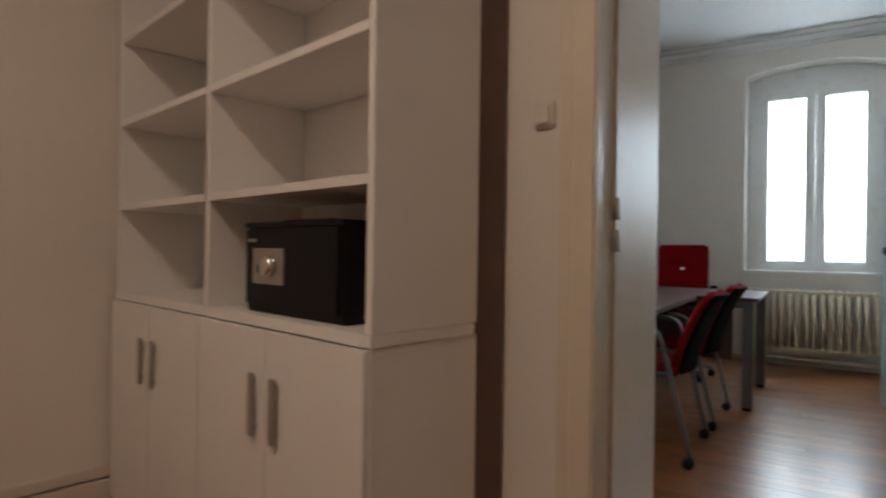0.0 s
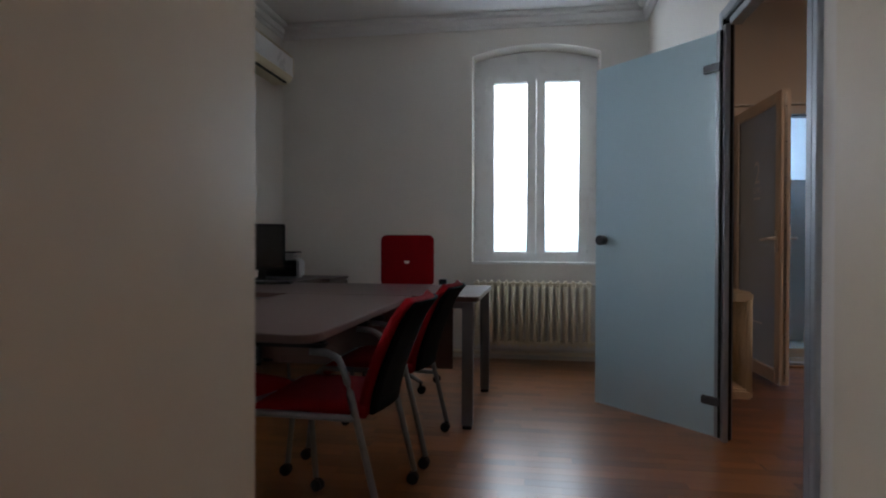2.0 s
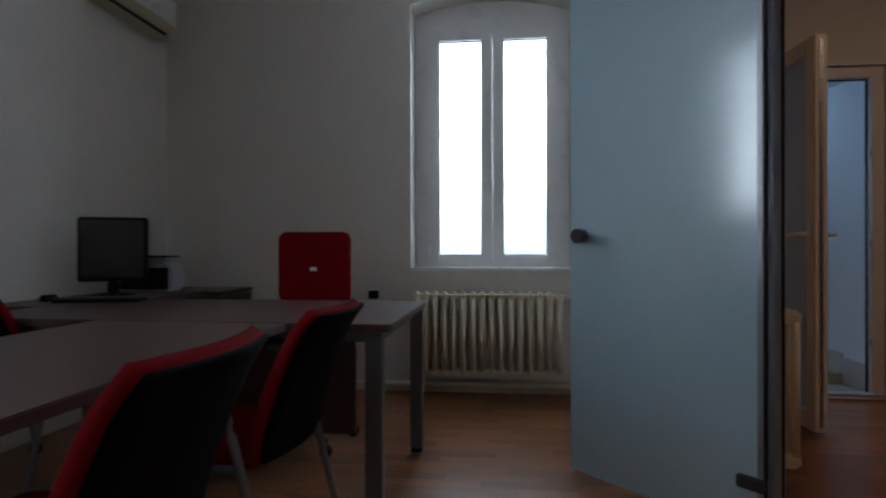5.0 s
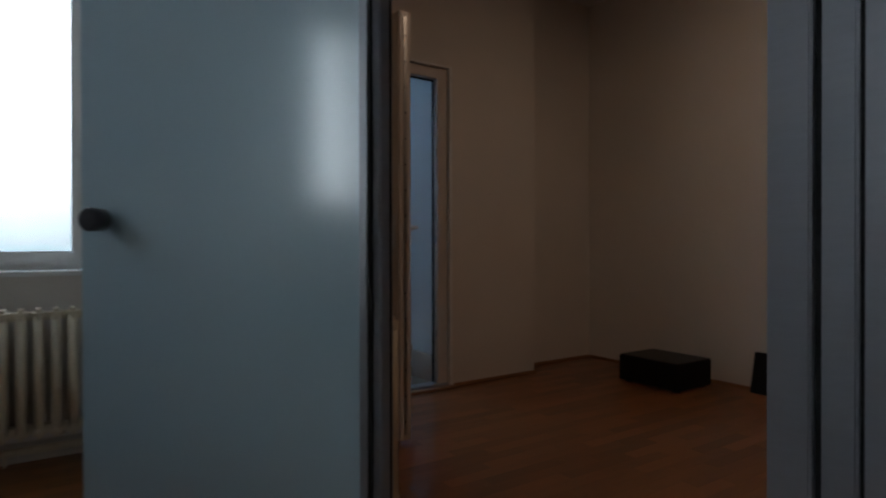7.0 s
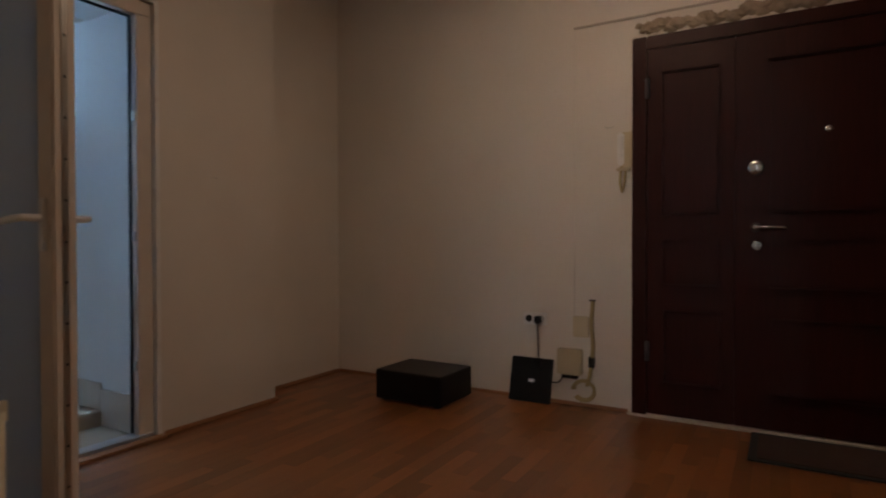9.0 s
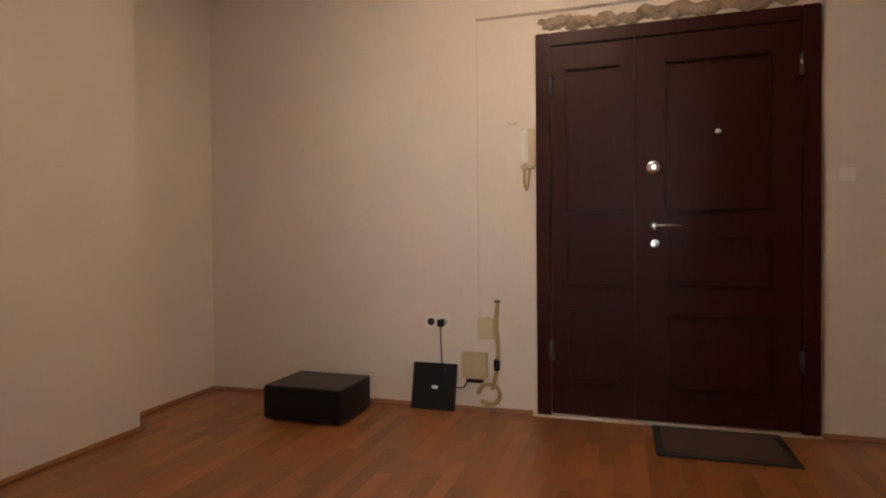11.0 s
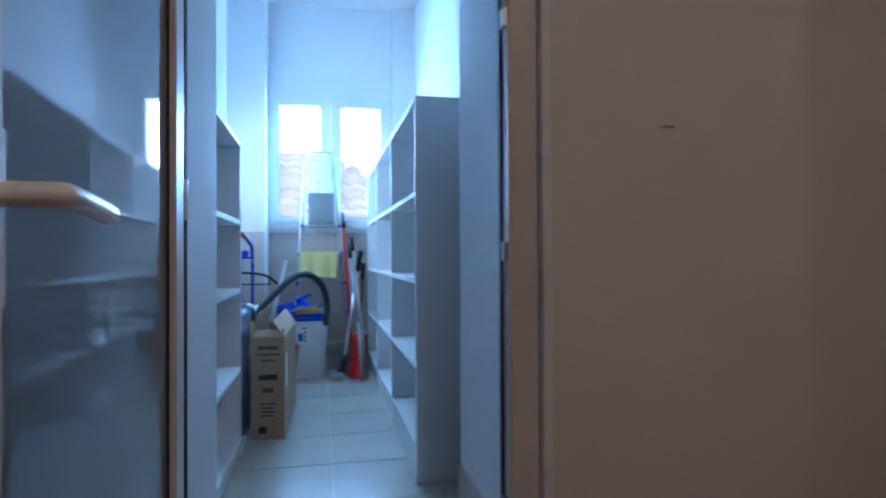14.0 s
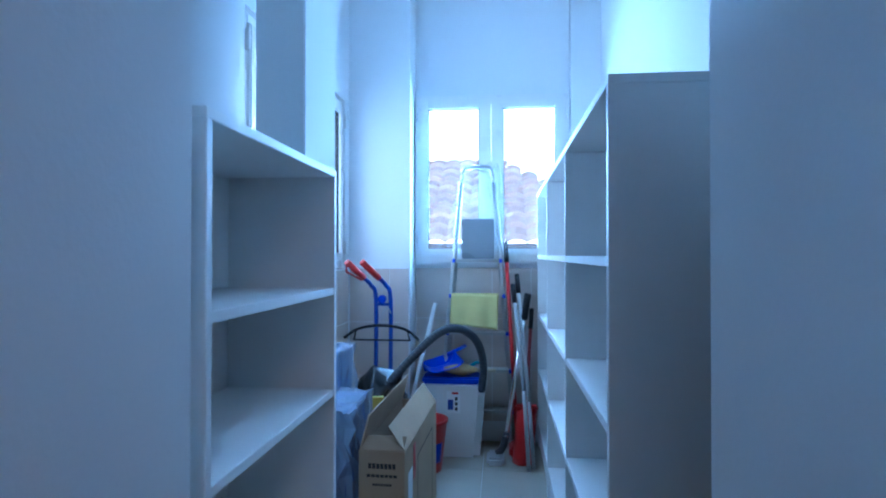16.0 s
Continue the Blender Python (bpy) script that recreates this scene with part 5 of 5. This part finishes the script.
bm = bmesh.new()
sheet(bm, lambda u, v: Vector(((0.1065 + 0.0125 * v) * math.cos(-1.3 + 0.9 * u), (0.1065 + 0.0125 * v) * math.sin(-1.3 + 0.9 * u), 0.06 + 0.11 * v)), 10, 4, 0.001)
part("sticker", bm, BLUEP, bk)


def pole(name, label, a, b, r, material, grip=None):
    p = thing(name, label, "broom", pose(0, 0, 0))
    bar("stick", material, p, [a, b], r, 10)
    if grip:
        d = (Vector(b) - Vector(a)).normalized()
        bar("grip", grip, p, [Vector(b) - d * 0.12, Vector(b) + d * 0.005], r * 1.3, 10)
    return p


p1 = pole("broom", "red broom stick leaning in the corner", (2.77, 7.60, 0.13), (2.70, 7.74, 1.36), 0.012, REDP, BLACK)
slab("brush_head", REDP, p1, (2.72, 7.56, Z0 + 0.001, 2.80, 7.70, Z0 + 0.06), bevel=0.012)
p2 = pole("mop", "grey mop stick with a black grip", (2.80, 7.40, 0.52), (2.745, 7.70, 1.10), 0.011, GREYP, BLACK)
p3 = pole("mop", "light grey mop stick with a black grip", (2.83, 7.44, 0.45), (2.77, 7.74, 1.16), 0.011, BINP, BLACK)
for p, q in ((p2, (2.80, 7.40, 0.52)), (p3, (2.83, 7.44, 0.45))):
    bar("lower_stick", GREYP, p, [q, (q[0] + 0.025, q[1] - 0.05, Z0 + 0.004)], 0.011, 10)
p4 = pole("broom", "dark red broom stick beside the shelf", (2.80, 7.52, Z0 + 0.002), (2.86, 7.72, 0.95), 0.011, mat("dark_red_paint", (0.25, 0.02, 0.02), 0.4), BLACK)
sh = thing("floor_scoop", "red plastic floor scoop standing upright", "dustpan", pose(2.80, 7.50, Z0, 0, 0, -10))
bm = bmesh.new()
sheet(bm, lambda u, v: Vector((-0.06 + 0.12 * u + 0.02 * v, -0.03 - 0.05 * math.sin(math.pi * u) + 0.04 * v, 0.004 + 0.31 * v)), 12, 8, 0.006)
part("pan", bm, REDP, sh)
slab("top_edge", REDP, sh, (-0.045, -0.03, 0.30, 0.085, 0.03, 0.335), bevel=0.01)
bar("stick", GREYP, sh, [(0.02, 0.0, 0.33), (-0.02, 0.30, 0.75)], 0.010, 8)
bar("clip", REDP, sh, [(0.02, 0.0, 0.33), (0.016, 0.028, 0.37)], 0.015, 8)


def wrapped(m, w, d, h, seed):
    p = thing("wrapped_parcel", "parcel in shiny blue stretch film", "parcel", m, "wrapped parcels")
    bm = bmesh.new()
    box(bm, -w / 2, -d / 2, 0, w / 2, d / 2, h, 0.01)
    part("contents", bm, mat("blue_print_carton", (0.03, 0.07, 0.2), 0.5, vary=0.8, scale=9), p)
    bm = bmesh.new()
    box(bm, -w / 2 - 0.012, -d / 2 - 0.012, 0.001, w / 2 + 0.012, d / 2 + 0.012, h + 0.012)
    bmesh.ops.subdivide_edges(bm, edges=bm.edges[:], cuts=9, use_grid_fill=True)
    for q in bm.verts:
        q.co += Vector((noise.noise(q.co * 22 + Vector((seed, 0, 0))), noise.noise(q.co * 24), 0.5 * noise.noise(q.co * 20))) * 0.036
        q.co.z = max(q.co.z, 0.001)
    part("stretch_film", bm, FILMB, p)
    slab("print_patch", REDP, p, (-w / 2 + 0.02, -d / 2 - 0.0016, h * 0.2, w / 2 - 0.03, -d / 2 - 0.0004, h * 0.4))


wrapped(pose(2.05, 6.36, Z0), 0.13, 0.34, 0.62, 1)
wrapped(pose(1.93, 6.60, Z0), 0.10, 0.30, 0.78, 5)
yb = thing("yellow_sign", "yellow plastic warning sign folded up", "sign", pose(2.05, 6.80, Z0, -4, 0, 15))
slab("board", YELP, yb, (-0.10, -0.012, 0.0, 0.09, 0.0, 0.52), bevel=0.02)
slab("board", YELP, yb, (-0.10, 0.004, 0.0, 0.09, 0.016, 0.52), bevel=0.02)

# ---------- outside ----------
rf = thing("neighbour_house", "low neighbouring house with a clay tile roof", "house", pose(2.5, 12.1, -1.6))
slab("wall", FACADE, rf, (-6, 0.6, -2.4, 6, 6.0, 3.05))
slab("eave", ROOFD, rf, (-6.2, 0.0, 2.95, 6.2, 0.7, 3.05))
me = bpy.data.meshes.new("roof")
verts, faces = [], []
rng = random.Random(7)
cols, rows_ = 44, 9
for j in range(rows_):
    for i in range(cols):
        x0 = -6.2 + i * 0.28
        if x0 + 0.14 > 0.25 + (rows_ - 1 - j) * 0.33:
            continue
        y0, z0 = 0.0 + j * 0.34, 3.06 + j * 0.178
        base = len(verts)
        jit = rng.uniform(-0.008, 0.008)
        for yy, dz in ((0.0, 0.075), (0.36, 0.015)):
            for k in range(7):
                t = k / 6
                verts.append((x0 + 0.29 * t, y0 + yy - (0.02 if yy == 0 else 0), z0 + yy * 0.52 + dz + 0.055 * math.sin(t * math.pi) + jit))
        for k in range(7):
            t = k / 6
            verts.append((x0 + 0.29 * t, y0 - 0.02, z0 - 0.01 + 0.055 * math.sin(t * math.pi) + jit))
        for k in range(6):
            faces.append((base + k, base + k + 1, base + 8 + k, base + 7 + k))
            faces.append((base + 14 + k, base + 15 + k, base + k + 1, base + k))
me.from_pydata(verts, [], faces)
me.materials.append(ROOFT)
ro = new("roof_tiles", me)
ro.parent = rf
tagged(ro, "wavy clay roof tiles", "", "", "stuff")
slab("ridge", ROOFT, rf, (-6.2, 3.0, 4.60, 0.35, 3.22, 4.70), bevel=0.05)
structure("ground", mat("yard_concrete", (0.3, 0.29, 0.27), 0.9), (-200, -200, -4.1, 200, 200, -4.0), label="concrete yard far below the windows")
structure("backdrop", OFFICE_SKY, (-6, 5.6, -4, 1.3, 5.62, 9), label="bright overcast daylight outside the office window")

structure("backdrop_west", glow("bright_sky_west", (0.8, 0.93, 1.0), 8.0), (-4.02, -3, -4, -4.0, 5.5, 9), label="bright overcast daylight outside the side window")
structure("backdrop_sky", SKYGLOW, (-60, 70, -4, 60, 70.1, 60), label="bright overcast sky over the roofs")
structure("backdrop_store_west", SKYGLOW, (-1.0, 5.65, -4, -0.98, 9.5, 9), label="bright overcast daylight outside the store room")

# ---------- floor pieces ----------


def plank_floor(name, rects, length, width, near, material, label, along_y=False):
    """Staggered parquet strips; those in the near rectangle are pieces of their own."""
    root = tagged(new(name), label, "", "", "structure")
    bm = bmesh.new()
    box(bm, 0, 0, -0.005, length - 0.0007, width - 0.0007, 0.0, 0.0003)
    me = mesh_of("strip", bm, material)
    vs, fs = [], []
    n = 0
    for x0, y0, x1, y1 in rects:
        j = 0
        y = y0
        while y < y1 - 0.001:
            x = x0 - (((j * 0.37) % 1) * length)
            yb = min(y + width, y1)
            while x < x1 - 0.001:
                a, b = max(x, x0), min(x + length, x1)
                if b - a > 0.01:
                    full = b - a > length - 1e-4 and yb - y > width - 1e-4
                    if full and n < 300 and near[0] < a < near[2] and near[1] < y < near[3]:
                        o = new("strip", me)
                        o.parent = root
                        o.location = (a, y, 0)
                        n += 1
                    else:
                        k = len(vs)
                        g = 0.00035
                        vs += [(p, q, z) for z in (-0.005, 0.0) for p, q in ((a + g, y + g), (b - g, y + g), (b - g, yb - g), (a + g, yb - g))]
                        fs += [tuple(k + i for i in f) for f in ((4, 5, 6, 7), (0, 1, 5, 4), (1, 2, 6, 5), (2, 3, 7, 6), (3, 0, 4, 7))]
                x += length
            y += width
            j += 1
    m2 = bpy.data.meshes.new("strips_rest")
    m2.from_pydata(vs, [], fs)
    m2.materials.append(material)
    o = new("strips_rest", m2)
    o.parent = root
    tagged(o, "", "", "", "stuff")


plank_floor("floor_parquet_office", [(-1.9, -0.55, 1.5, 4.35), (-2.6, -3.7, 1.43, -0.55), (-2.2, -0.55, -1.9, 0.2)], 0.42, 0.07, (-0.9, 0.9, 1.5, 3.4), PARQ, "honey oak strip parquet")
plank_floor("floor_parquet_hall", [(1.5, -3.7, 4.70, 4.40), (3.86, 4.40, 4.70, 4.60)], 0.42, 0.07, (2.4, 2.2, 4.6, 4.3), PARQ, "reddish oak strip parquet")


def tiles(name, origin, ux, uy, nx, ny, w, h, t, material, label, gap=0.003, clip=None):
    """A grid of tiles as pieces; ux, uy are the axes of the surface, t its thickness outwards."""
    root = tagged(new(name), label, "", "", "structure")
    o, ux, uy = Vector(origin), Vector(ux), Vector(uy)
    nz = ux.cross(uy)
    cache = {}
    for i in range(nx):
        for j in range(ny):
            a, b = i * w, min((i + 1) * w, clip[0] if clip else 1e9)
            c, d = j * h, min((j + 1) * h, clip[1] if clip else 1e9)
            if b - a < 0.01 or d - c < 0.01:
                continue
            key = (round(b - a, 4), round(d - c, 4))
            if key not in cache:
                bm = bmesh.new()
                box(bm, 0, 0, 0, key[0] - gap, key[1] - gap, t, 0.001)
                cache[key] = mesh_of("tile", bm, material)
            q = new("tile", cache[key])
            q.parent = root
            m = Matrix((ux, uy, nz)).transposed().to_4x4()
            q.matrix_basis = Matrix.Translation(o + ux * a + uy * c) @ m


tiles("floor_tiles_store", (1.73, 4.835, 0.079), (1, 0, 0), (0, 1, 0), 4, 8, 0.42, 0.42, 0.006, TILEF, "glossy grey-beige floor tiles", clip=(1.57, 3.03))
tiles("floor_tiles_threshold", (2.2, 4.5, -0.002), (1, 0, 0), (0, 1, 0), 2, 1, 0.42, 0.33, 0.006, TILEF, "glossy grey-beige floor tiles", clip=(0.835, 0.328))
tiles("floor_tiles_riser", (2.2, 4.832, 0.004), (1, 0, 0), (0, 0, 1), 2, 1, 0.42, 0.08, 0.004, TILEF, "tiled step riser", clip=(0.835, 0.078))
tiles("wall_tiles_back", (2.116, 7.869, 0.215), (1, 0, 0), (0, 0, 1), 4, 3, 0.25, 0.33, 0.007, TILEW, "beige wall tiles", clip=(0.985, 1.0))
tiles("wall_tiles_pier", (1.74, 7.619, 0.215), (1, 0, 0), (0, 0, 1), 2, 3, 0.25, 0.33, 0.007, TILEW, "beige wall tiles", clip=(0.37, 1.0))
tiles("wall_tiles_west", (1.731, 7.61, 0.215), (0, -1, 0), (0, 0, 1), 6, 3, 0.25, 0.33, 0.007, TILEW, "beige wall tiles", clip=(1.5, 0.985))
